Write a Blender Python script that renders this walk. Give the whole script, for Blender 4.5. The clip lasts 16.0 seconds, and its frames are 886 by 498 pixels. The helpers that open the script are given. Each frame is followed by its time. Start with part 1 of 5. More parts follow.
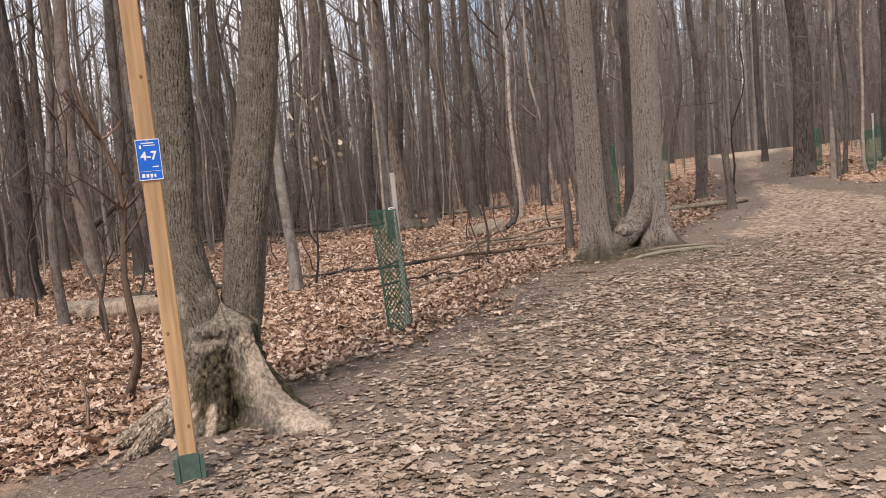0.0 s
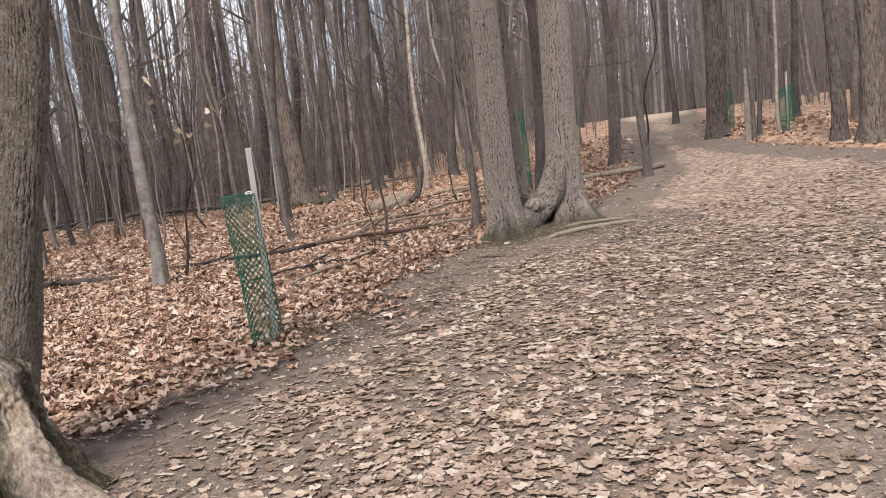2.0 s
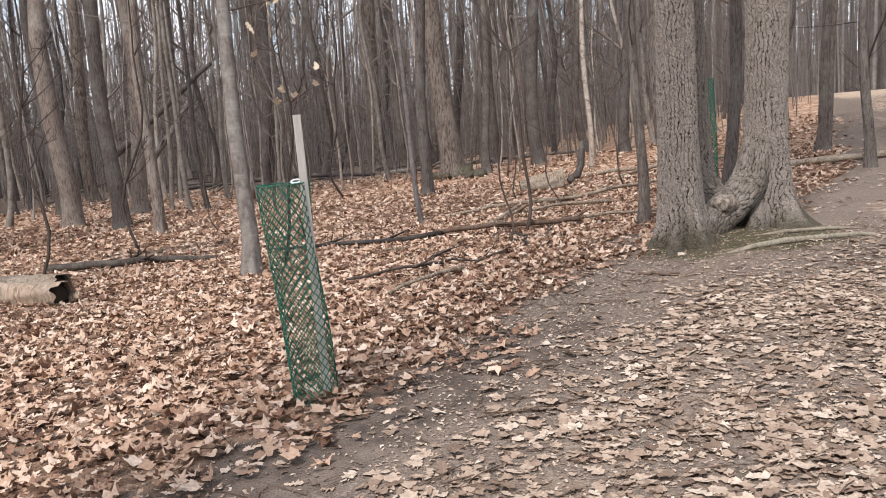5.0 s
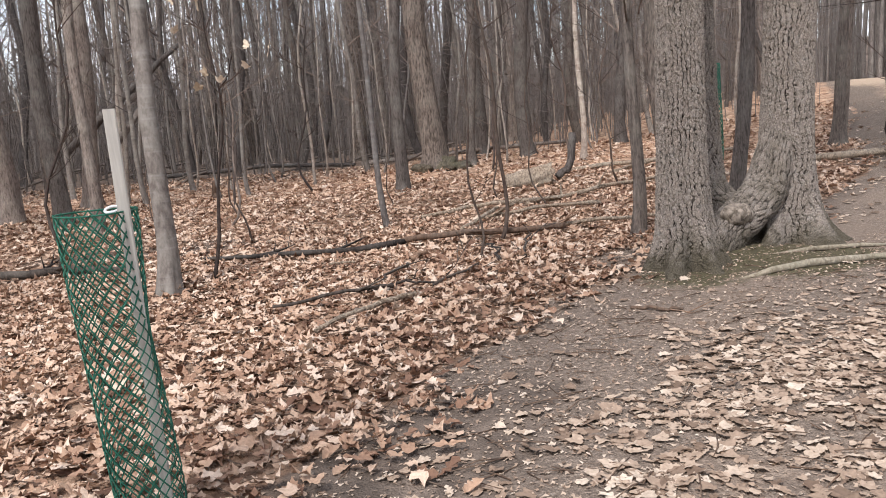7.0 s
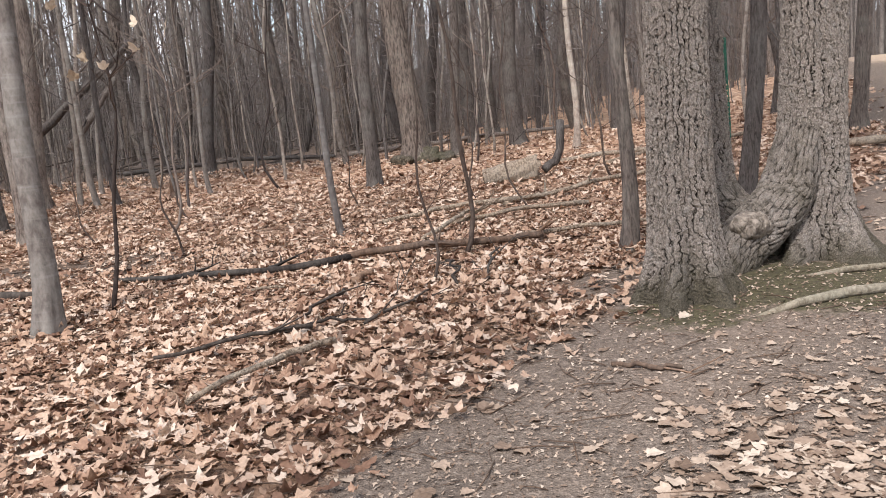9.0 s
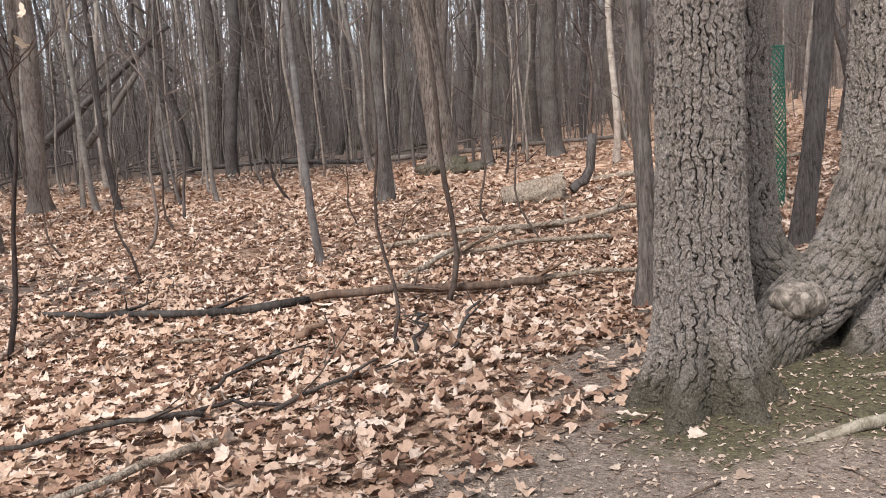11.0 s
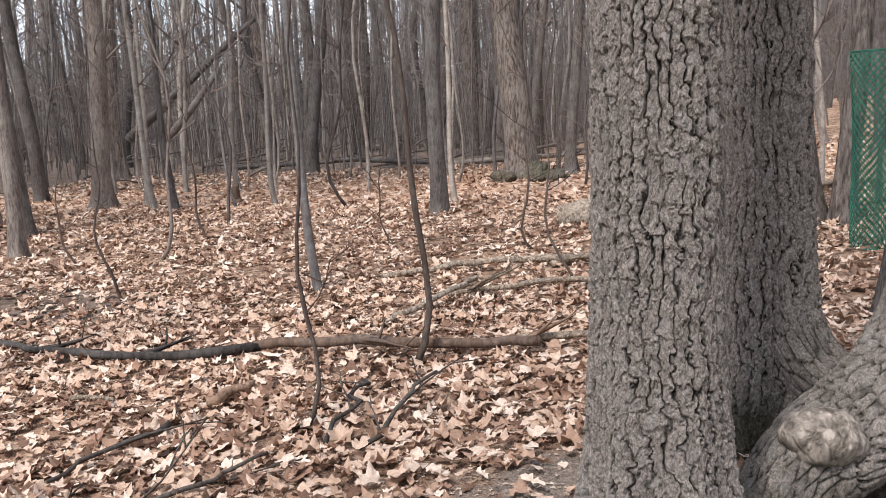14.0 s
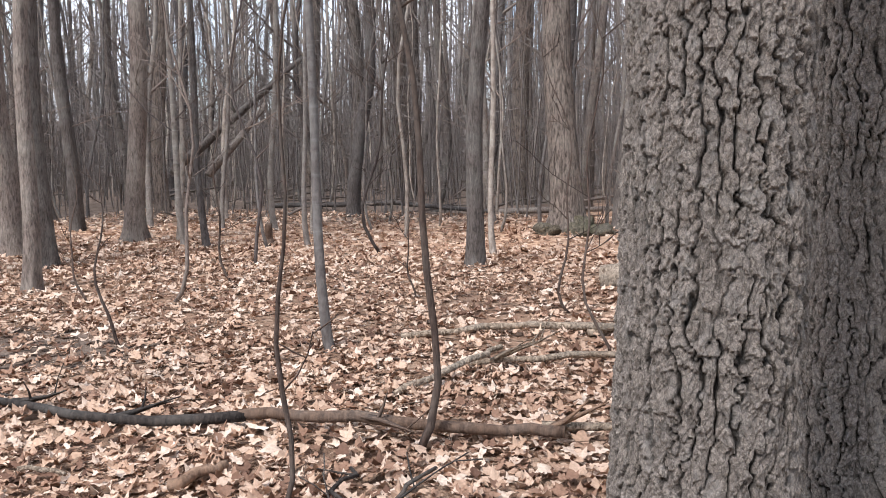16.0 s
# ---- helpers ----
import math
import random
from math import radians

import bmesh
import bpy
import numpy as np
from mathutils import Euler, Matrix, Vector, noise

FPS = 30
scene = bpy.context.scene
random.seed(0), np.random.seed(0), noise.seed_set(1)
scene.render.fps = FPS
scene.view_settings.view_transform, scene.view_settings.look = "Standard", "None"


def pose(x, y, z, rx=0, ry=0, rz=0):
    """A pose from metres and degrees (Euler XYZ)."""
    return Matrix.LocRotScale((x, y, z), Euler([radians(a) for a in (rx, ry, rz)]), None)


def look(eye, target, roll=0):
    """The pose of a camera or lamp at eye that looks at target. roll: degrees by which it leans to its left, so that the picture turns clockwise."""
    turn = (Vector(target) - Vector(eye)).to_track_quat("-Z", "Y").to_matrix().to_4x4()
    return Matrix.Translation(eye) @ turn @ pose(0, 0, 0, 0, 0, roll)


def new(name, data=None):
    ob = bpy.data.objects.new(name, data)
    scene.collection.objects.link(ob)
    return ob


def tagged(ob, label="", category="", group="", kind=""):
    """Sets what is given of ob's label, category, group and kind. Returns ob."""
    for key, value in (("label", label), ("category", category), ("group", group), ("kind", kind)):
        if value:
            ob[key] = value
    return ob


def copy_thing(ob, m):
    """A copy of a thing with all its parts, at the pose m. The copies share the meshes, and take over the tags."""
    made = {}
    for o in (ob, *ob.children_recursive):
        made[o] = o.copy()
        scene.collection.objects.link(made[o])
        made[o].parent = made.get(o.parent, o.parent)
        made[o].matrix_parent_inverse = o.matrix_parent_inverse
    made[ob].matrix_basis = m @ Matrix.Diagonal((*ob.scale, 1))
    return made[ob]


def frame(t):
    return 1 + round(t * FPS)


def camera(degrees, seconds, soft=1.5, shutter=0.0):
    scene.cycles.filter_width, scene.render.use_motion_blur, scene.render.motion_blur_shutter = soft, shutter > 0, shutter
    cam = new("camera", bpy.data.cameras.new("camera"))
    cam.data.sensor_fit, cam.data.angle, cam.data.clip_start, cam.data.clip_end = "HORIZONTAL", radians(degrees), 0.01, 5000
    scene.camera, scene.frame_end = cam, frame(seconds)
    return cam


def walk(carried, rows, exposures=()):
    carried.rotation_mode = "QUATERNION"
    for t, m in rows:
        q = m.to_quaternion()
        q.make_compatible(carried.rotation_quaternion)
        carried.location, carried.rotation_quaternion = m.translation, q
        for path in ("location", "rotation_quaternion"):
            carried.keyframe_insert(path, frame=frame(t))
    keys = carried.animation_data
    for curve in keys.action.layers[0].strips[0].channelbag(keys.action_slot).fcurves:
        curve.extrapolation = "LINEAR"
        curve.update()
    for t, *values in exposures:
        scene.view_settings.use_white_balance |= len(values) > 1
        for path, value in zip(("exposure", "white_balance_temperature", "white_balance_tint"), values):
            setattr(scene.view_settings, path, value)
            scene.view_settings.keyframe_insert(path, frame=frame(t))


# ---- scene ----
cam = camera(54.7, 16.0, soft=0.95)
METRES, EYE, TILT, LEAN, TURN = 10.4, 1.5, 0.0, 0.0, 0.0
ROWS = [
    (0.0, 0.0, 0.0, 0.0, -0.44, -4.33, 5.88),
    (0.5, 0.004, 0.033, 0.0026, 1.55, -5.02, 6.78),
    (1.0, 0.0162, 0.0649, 0.0019, 4.51, -5.4, 5.63),
    (1.5, 0.0272, 0.103, 0.0007, 0.7, -6.62, 6.08),
    (2.0, 0.0303, 0.141, 0.0022, -6.37, -7.16, 7.07),
    (2.5, 0.0352, 0.1731, 0.002, -0.76, -6.29, 7.31),
    (3.0, 0.0453, 0.206, 0.0028, 4.79, -6.61, 7.01),
    (3.5, 0.0518, 0.2449, 0.0018, 4.7, -7.96, 6.5),
    (6.0, 0.0796, 0.4237, 0.0036, 6.28, -8.21, 3.51),
    (6.5, 0.086, 0.4597, 0.0015, 6.59, -8.68, 3.1),
    (7.0, 0.0884, 0.4953, 0.0053, 5.07, -9.06, 4.51),
    (7.5, 0.0952, 0.5316, 0.0039, 6.09, -8.69, 4.96),
    (8.0, 0.1057, 0.5664, 0.0036, 7.07, -8.94, 5.51),
    (8.5, 0.1097, 0.6021, 0.0064, 5.88, -9.47, 6.17),
    (9.0, 0.1177, 0.6354, 0.0044, 5.27, -10.02, 5.49),
    (9.5, 0.1307, 0.6707, 0.0052, 6.79, -9.92, 4.77),
    (12.0, 0.1675, 0.8127, 0.0096, 10.87, -9.39, 4.85),
    (12.5, 0.1769, 0.8331, 0.009, 13.53, -9.1, 4.65),
    (13.0, 0.1935, 0.8542, 0.0093, 18.15, -8.69, 2.6),
    (13.5, 0.2046, 0.8694, 0.0108, 19.08, -8.85, 2.48),
    (14.0, 0.216, 0.8899, 0.0144, 17.7, -9.52, 2.98),
    (14.5, 0.2254, 0.9065, 0.0148, 18.27, -10.51, 2.71),
    (15.0, 0.2335, 0.9224, 0.0146, 20.35, -11.05, 1.94),
    (15.5, 0.2271, 0.9364, 0.0135, 21.11, -9.35, 1.58),
    (16.0, 0.2113, 0.9517, 0.0155, 21.28, -6.46, 0.43),
]
walk(cam, [(t, pose(0, 0, EYE, TILT, LEAN, TURN) @ pose(METRES * x, METRES * y, METRES * z, 90 + pitch, roll, yaw)) for t, x, y, z, yaw, pitch, roll in ROWS], exposures=[(0.0, 0.14, 6950, 16), (1.0, 0.18, 6900, 15), (2.0, 0.36, 6600, 14), (6.0, 0.46, 6450, 13), (9.0, 0.53, 6450, 13), (12.0, 0.64, 6350, 12), (16.0, 0.72, 6150, 12)])

# ---- light ----
SUN_EL, SUN_AZ = 52.0, 200.0      # degrees; azimuth clockwise from +y (ahead), so the sun stands behind on the left
world = bpy.data.worlds.new("sky")
scene.world = world
world.use_nodes = True
wn, wl = world.node_tree.nodes, world.node_tree.links
wn.clear()
w_out, w_bg = wn.new("ShaderNodeOutputWorld"), wn.new("ShaderNodeBackground")
w_sky = wn.new("ShaderNodeTexSky")
w_sky.sky_type = "NISHITA"
w_sky.sun_disc = False
w_sky.sun_elevation, w_sky.sun_rotation = radians(SUN_EL), radians(SUN_AZ)
w_co, w_noise, w_ramp, w_mix = (wn.new(k) for k in ("ShaderNodeTexCoord", "ShaderNodeTexNoise", "ShaderNodeValToRGB", "ShaderNodeMixRGB"))
w_noise.inputs["Scale"].default_value, w_noise.inputs["Detail"].default_value = 4.0, 6.0
w_ramp.color_ramp.elements[0].position, w_ramp.color_ramp.elements[1].position = 0.36, 0.6
w_mix.inputs[2].default_value = (9.0, 9.3, 9.8, 1)
wl.new(w_co.outputs["Generated"], w_noise.inputs["Vector"])
wl.new(w_noise.outputs["Fac"], w_ramp.inputs[0])
wl.new(w_ramp.outputs[0], w_mix.inputs[0])
wl.new(w_sky.outputs[0], w_mix.inputs[1])
wl.new(w_mix.outputs[0], w_bg.inputs[0])
w_bg.inputs[1].default_value = 0.125
wl.new(w_bg.outputs[0], w_out.inputs[0])
sun = new("sun", bpy.data.lights.new("sun", "SUN"))
sun.data.energy, sun.data.angle, sun.data.color = 3.3, radians(11), (1.0, 0.97, 0.935)
s_az, s_el = radians(SUN_AZ), radians(SUN_EL)
s_dir = Vector((math.sin(s_az) * math.cos(s_el), math.cos(s_az) * math.cos(s_el), math.sin(s_el)))
sun.matrix_world = look(s_dir * 60, (0, 0, 0))


# ---- materials ----
def node_mat(name, rough=0.85):
    m = bpy.data.materials.new(name)
    m.use_nodes = True
    nt = m.node_tree
    b = nt.nodes["Principled BSDF"]
    b.inputs["Roughness"].default_value = rough
    b.inputs["Specular IOR Level"].default_value = 0.25
    return m, nt, b


def add(nt, kind, **values):
    n = nt.nodes.new(kind)
    for k, v in values.items():
        n.inputs[k.replace("_", " ")].default_value = v
    return n


def ramp(nt, src, stops):
    r = nt.nodes.new("ShaderNodeValToRGB")
    e = r.color_ramp.elements
    while len(e) < len(stops):
        e.new(0.5)
    for el, (p, c) in zip(e, stops):
        el.position, el.color = p, (*c, 1)
    nt.links.new(src, r.inputs[0])
    return r.outputs[0]


def mix(nt, fac, a, b, mode="MIX"):
    n = nt.nodes.new("ShaderNodeMixRGB")
    n.blend_type = mode
    for i, v in enumerate((fac, a, b)):
        if isinstance(v, bpy.types.NodeSocket):
            nt.links.new(v, n.inputs[i])
        elif i == 0:
            n.inputs[0].default_value = v
        else:
            n.inputs[i].default_value = (*v, 1)
    return n.outputs[0]


def coords(nt, scale=(1, 1, 1), which="Object"):
    c, mp = nt.nodes.new("ShaderNodeTexCoord"), nt.nodes.new("ShaderNodeMapping")
    mp.inputs["Scale"].default_value = scale
    nt.links.new(c.outputs[which], mp.inputs["Vector"])
    return mp.outputs[0]


def noise_tex(nt, vec, scale, detail=6.0, rough=0.6):
    n = add(nt, "ShaderNodeTexNoise", Scale=scale, Detail=detail, Roughness=rough)
    nt.links.new(vec, n.inputs["Vector"])
    return n.outputs["Fac"]


def voronoi(nt, vec, scale, feature="F1", out="Distance"):
    n = nt.nodes.new("ShaderNodeTexVoronoi")
    n.feature = feature
    n.inputs["Scale"].default_value = scale
    nt.links.new(vec, n.inputs["Vector"])
    return n.outputs[out]


def bump(nt, b, height, strength, dist):
    n = add(nt, "ShaderNodeBump", Strength=strength, Distance=dist)
    nt.links.new(height, n.inputs["Height"])
    nt.links.new(n.outputs[0], b.inputs["Normal"])


def bark(name, light, dark, plate=16.0, stretch=0.22, depth=0.02, moss=0.0, lichen=0.15, bands=False, tint=True):
    """Bark: upright furrows between plates, grey lichen, a tint of its own for each tree."""
    m, nt, b = node_mat(name, 0.92)
    v = coords(nt, (1, 1, stretch))
    warp = add(nt, "ShaderNodeTexNoise", Scale=plate * 0.4, Detail=3.0)
    nt.links.new(v, warp.inputs["Vector"])
    wv = nt.nodes.new("ShaderNodeMixRGB")
    wv.blend_type = "LINEAR_LIGHT"
    wv.inputs[0].default_value = 0.035
    nt.links.new(v, wv.inputs[1])
    nt.links.new(warp.outputs["Color"], wv.inputs[2])
    streak = noise_tex(nt, wv.outputs[0], plate * 1.15, 8, 0.62)
    edge = voronoi(nt, wv.outputs[0], plate * 1.3, "DISTANCE_TO_EDGE")
    fine = noise_tex(nt, coords(nt, (1, 1, 0.5)), 60, 8, 0.7)
    big = noise_tex(nt, coords(nt), 2.3, 5)
    furrow = mix(nt, 0.3, ramp(nt, streak, [(0.38, (0, 0, 0)), (0.56, (1, 1, 1))]), ramp(nt, edge, [(0.0, (0, 0, 0)), (0.2, (1, 1, 1))]))
    col = mix(nt, furrow, dark, light)
    col = mix(nt, 0.55, col, ramp(nt, fine, [(0.25, (0.35, 0.35, 0.35)), (0.75, (1.35, 1.3, 1.25))]), "MULTIPLY")
    grey = ramp(nt, big, [(0.45, (0, 0, 0)), (0.7, (lichen, lichen, lichen))])
    col = mix(nt, grey, col, (0.42, 0.42, 0.37))
    if moss:
        mo = ramp(nt, noise_tex(nt, coords(nt, (1, 1, 0.6)), 3.1, 7), [(0.5, (0, 0, 0)), (0.66, (moss, moss, moss))])
        col = mix(nt, mo, col, (0.075, 0.085, 0.03))
    if bands:
        bd = ramp(nt, noise_tex(nt, coords(nt, (0.6, 0.6, 6)), 3.5, 3), [(0.55, (0, 0, 0)), (0.7, (0.3, 0.3, 0.3))])
        col = mix(nt, bd, col, (0.5, 0.49, 0.46))
    info = nt.nodes.new("ShaderNodeObjectInfo")
    col = mix(nt, 1.0 if tint else 0.0, col, ramp(nt, info.outputs["Random"], [(0.0, (0.52, 0.52, 0.55)), (0.45, (0.85, 0.84, 0.83)), (0.8, (1.15, 1.1, 1.06)), (1.0, (1.5, 1.42, 1.36))]), "MULTIPLY")
    nt.links.new(col, b.inputs["Base Color"])
    h = mix(nt, 0.35, furrow, fine)
    bump(nt, b, h, 0.9, depth)
    return m


def plated_bark(name, light, dark):
    """For trunks whose plates are modelled: grain, lichen, colour darkened down the crevices, and moss that darkens the
    foot.
    """
    m, nt, b = node_mat(name, 0.92)

    def point(key):
        a = nt.nodes.new("ShaderNodeAttribute")
        a.attribute_name = key
        return a.outputs["Fac"]
    fine = noise_tex(nt, coords(nt, (1, 1, 0.7)), 120, 10, 0.8)
    grain = noise_tex(nt, coords(nt), 420, 4, 0.7)
    mid = noise_tex(nt, coords(nt, (1, 1, 0.6)), 26, 8, 0.7)
    big = noise_tex(nt, coords(nt), 2.6, 5)
    scale = voronoi(nt, coords(nt, (1, 1, 0.55)), 70, "DISTANCE_TO_EDGE")
    # Colour darkens with depth between plates, on top of the modelled relief.
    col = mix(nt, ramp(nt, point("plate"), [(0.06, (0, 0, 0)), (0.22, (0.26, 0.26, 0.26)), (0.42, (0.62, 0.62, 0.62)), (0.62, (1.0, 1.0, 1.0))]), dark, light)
    col = mix(nt, 1.0, col, ramp(nt, fine, [(0.34, (0.36, 0.345, 0.33)), (0.5, (0.92, 0.91, 0.9)), (0.66, (1.7, 1.68, 1.64))]), "MULTIPLY")
    col = mix(nt, 0.7, col, ramp(nt, scale, [(0.0, (0.42, 0.41, 0.4)), (0.07, (1.05, 1.05, 1.05))]), "MULTIPLY")
    col = mix(nt, 0.8, col, ramp(nt, grain, [(0.35, (0.62, 0.62, 0.62)), (0.65, (1.35, 1.35, 1.35))]), "MULTIPLY")
    col = mix(nt, ramp(nt, mid, [(0.5, (0, 0, 0)), (0.7, (0.4, 0.4, 0.4))]), col, (0.4, 0.38, 0.35))
    col = mix(nt, ramp(nt, big, [(0.55, (0, 0, 0)), (0.75, (0.12, 0.12, 0.12))]), col, (0.15, 0.145, 0.09))
    # Dark moss tint; its mask also darkens the bark towards the ground.
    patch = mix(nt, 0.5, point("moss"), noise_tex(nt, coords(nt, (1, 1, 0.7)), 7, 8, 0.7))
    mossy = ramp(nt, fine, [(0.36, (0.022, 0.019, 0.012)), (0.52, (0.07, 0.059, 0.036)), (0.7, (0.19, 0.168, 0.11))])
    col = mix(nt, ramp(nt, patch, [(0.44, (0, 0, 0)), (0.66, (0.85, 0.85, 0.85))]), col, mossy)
    nt.links.new(col, b.inputs["Base Color"])
    bump(nt, b, mix(nt, 0.25, mix(nt, 0.6, mid, fine), scale), 1.0, 0.03)
    return m


M_OAK = bark("oak_bark", (0.21, 0.178, 0.156), (0.035, 0.028, 0.023), 24, 0.2, 0.025)
M_GREY = bark("grey_bark", (0.2, 0.173, 0.156), (0.06, 0.05, 0.044), 46, 0.16, 0.012, lichen=0.3)
# Paler copies for far woods: sky light and haze put into the colour.
M_FARBARK = bark("far_haze_bark", (0.28, 0.25, 0.233), (0.125, 0.109, 0.1), 30, 0.16, 0.012, lichen=0.3, tint=False)
M_BRUSH = bark("far_haze_brush", (0.24, 0.21, 0.194), (0.11, 0.093, 0.084), 40, 0.3, 0.003, tint=False)
M_SMOOTH = bark("smooth_bark", (0.31, 0.28, 0.25), (0.16, 0.136, 0.118), 12, 0.5, 0.004, lichen=0.5, bands=True)
M_MOSSBARK = bark("mossy_root_bark", (0.17, 0.14, 0.1), (0.025, 0.02, 0.014), 26, 0.6, 0.035, moss=0.3, lichen=0.12, tint=False)
M_TWIG = bark("twig_bark", (0.215, 0.178, 0.156), (0.11, 0.088, 0.076), 40, 0.3, 0.003)
M_DARKTWIG = bark("dark_twig_bark", (0.095, 0.07, 0.058), (0.045, 0.033, 0.028), 40, 0.3, 0.003)
M_DEAD = bark("dead_wood", (0.43, 0.345, 0.26), (0.13, 0.095, 0.068), 34, 0.5, 0.02, lichen=0.25, tint=False)
M_PALEWOOD = bark("pale_barkless_wood", (0.47, 0.36, 0.265), (0.19, 0.135, 0.095), 26, 0.1, 0.012, lichen=0.15, tint=False)
M_WET = bark("wet_wood", (0.085, 0.07, 0.06), (0.03, 0.025, 0.022), 28, 0.12, 0.006)
M_BROWNWOOD = bark("brown_dead_wood", (0.24, 0.16, 0.11), (0.11, 0.07, 0.05), 26, 0.1, 0.006)
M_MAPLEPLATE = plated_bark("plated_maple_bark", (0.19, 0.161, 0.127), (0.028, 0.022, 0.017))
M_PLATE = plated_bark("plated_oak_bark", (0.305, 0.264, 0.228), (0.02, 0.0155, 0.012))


def plain(name, col, rough=0.6, var=0.25, scale=30, bumpy=0.003, stretch=(1, 1, 1), metal=0.0):
    m, nt, b = node_mat(name, rough)
    n = noise_tex(nt, coords(nt, stretch), scale, 7)
    lo, hi = tuple(c * (1 - var) for c in col), tuple(min(1, c * (1 + var)) for c in col)
    c1 = ramp(nt, n, [(0.3, lo), (0.7, hi)])
    n2 = noise_tex(nt, coords(nt, stretch), scale * 0.13, 4)
    c1 = mix(nt, 0.6, c1, ramp(nt, n2, [(0.3, (0.75, 0.75, 0.75)), (0.7, (1.15, 1.15, 1.15))]), "MULTIPLY")
    nt.links.new(c1, b.inputs["Base Color"])
    b.inputs["Metallic"].default_value = metal
    if bumpy:
        bump(nt, b, n, 0.6, bumpy)
    return m


M_POST = plain("treated_pine", (0.44, 0.275, 0.145), 0.75, 0.25, 40, 0.002, (1, 1, 0.05))
M_KNOT = plain("pine_knot", (0.26, 0.12, 0.05), 0.7)
M_SLEEVE = plain("green_painted_steel", (0.075, 0.115, 0.095), 0.55, 0.2, 25)
M_SIGN = plain("blue_sign_enamel", (0.012, 0.14, 0.62), 0.35, 0.06, 8, 0)
M_WHITE = plain("white_sign_paint", (0.8, 0.82, 0.85), 0.4, 0.04, 8, 0)
M_BOLT = plain("zinc_bolt", (0.5, 0.5, 0.5), 0.35, 0.1, 30, 0, metal=1.0)
M_GUARD = plain("green_plastic_mesh", (0.022, 0.13, 0.085), 0.45, 0.3, 12, 0)
M_STAKE = plain("weathered_stake", (0.5, 0.47, 0.42), 0.8, 0.25, 50, 0.003, (1, 1, 0.08))
M_TIE = plain("white_plastic_tie", (0.75, 0.76, 0.76), 0.4, 0.08, 20, 0)
M_CUT = plain("cut_wood_end", (0.14, 0.098, 0.068), 0.85, 0.3, 45, 0.004)
M_BURL = bark("grey_burl_wood", (0.42, 0.36, 0.30), (0.10, 0.08, 0.062), 22, 0.6, 0.03, lichen=0.7, tint=False)
M_ROOTWOOD = bark("bare_root_wood", (0.74, 0.61, 0.47), (0.24, 0.175, 0.125), 30, 0.3, 0.045, moss=0.1, lichen=0.2, tint=False)
M_PALEFOLD = bark("pale_folded_bark", (0.38, 0.325, 0.26), (0.09, 0.07, 0.052), 30, 0.5, 0.03, lichen=0.3, tint=False)


def foot_bark(name):
    """Rough grey bark, worn bare along one root, dark with moss in its folds and painted dark inside the hollow."""
    m, nt, b = node_mat(name, 0.92)

    def point(key):
        a = nt.nodes.new("ShaderNodeAttribute")
        a.attribute_name = key
        return a.outputs["Fac"]
    v = coords(nt, (1, 1, 0.5))
    fine, mid = noise_tex(nt, v, 44, 10, 0.78), noise_tex(nt, v, 13, 8, 0.7)
    grey = ramp(nt, fine, [(0.34, (0.06, 0.047, 0.036)), (0.5, (0.2, 0.168, 0.132)), (0.66, (0.42, 0.36, 0.29))])
    pale = ramp(nt, fine, [(0.32, (0.08, 0.056, 0.04)), (0.47, (0.35, 0.27, 0.2)), (0.58, (0.58, 0.47, 0.365)), (0.7, (0.74, 0.63, 0.51))])
    mossy = ramp(nt, fine, [(0.36, (0.018, 0.015, 0.01)), (0.52, (0.07, 0.058, 0.034)), (0.66, (0.2, 0.175, 0.105)), (0.74, (0.45, 0.4, 0.32))])
    col = mix(nt, ramp(nt, mix(nt, 0.45, point("dark"), mid), [(0.3, (0, 0, 0)), (0.55, (1, 1, 1))]), grey, mossy)
    col = mix(nt, ramp(nt, mix(nt, 0.4, point("bare"), mid), [(0.42, (0, 0, 0)), (0.64, (1, 1, 1))]), col, pale)
    nt.links.new(col, b.inputs["Base Color"])
    bump(nt, b, mix(nt, 0.5, fine, mid), 1.0, 0.03)
    return m


M_FOOT = foot_bark("worn_maple_foot")
M_HOLLOW = plain("dark_hollow", (0.03, 0.022, 0.016), 0.95)


def leaf_mat(name, stops):
    m, nt, b = node_mat(name, 0.75)
    g = nt.nodes.new("ShaderNodeNewGeometry")
    inf = nt.nodes.new("ShaderNodeObjectInfo")
    s = add(nt, "ShaderNodeMath")
    s.operation = "ADD"
    nt.links.new(g.outputs["Random Per Island"], s.inputs[0])
    nt.links.new(inf.outputs["Random"], s.inputs[1])
    fr = add(nt, "ShaderNodeMath")
    fr.operation = "FRACT"
    nt.links.new(s.outputs[0], fr.inputs[0])
    col = ramp(nt, fr.outputs[0], stops)
    n = noise_tex(nt, coords(nt), 55, 5)
    col = mix(nt, 0.7, col, ramp(nt, n, [(0.3, (0.62, 0.6, 0.58)), (0.7, (1.2, 1.2, 1.2))]), "MULTIPLY")
    nt.links.new(col, b.inputs["Base Color"])
    b.inputs["Specular IOR Level"].default_value = 0.3
    tr = nt.nodes.new("ShaderNodeBsdfTranslucent")
    nt.links.new(col, tr.inputs[0])
    mx = nt.nodes.new("ShaderNodeMixShader")
    mx.inputs[0].default_value = 0.12
    nt.links.new(b.outputs[0], mx.inputs[1])
    nt.links.new(tr.outputs[0], mx.inputs[2])
    nt.links.new(mx.outputs[0], nt.nodes["Material Output"].inputs[0])
    return m


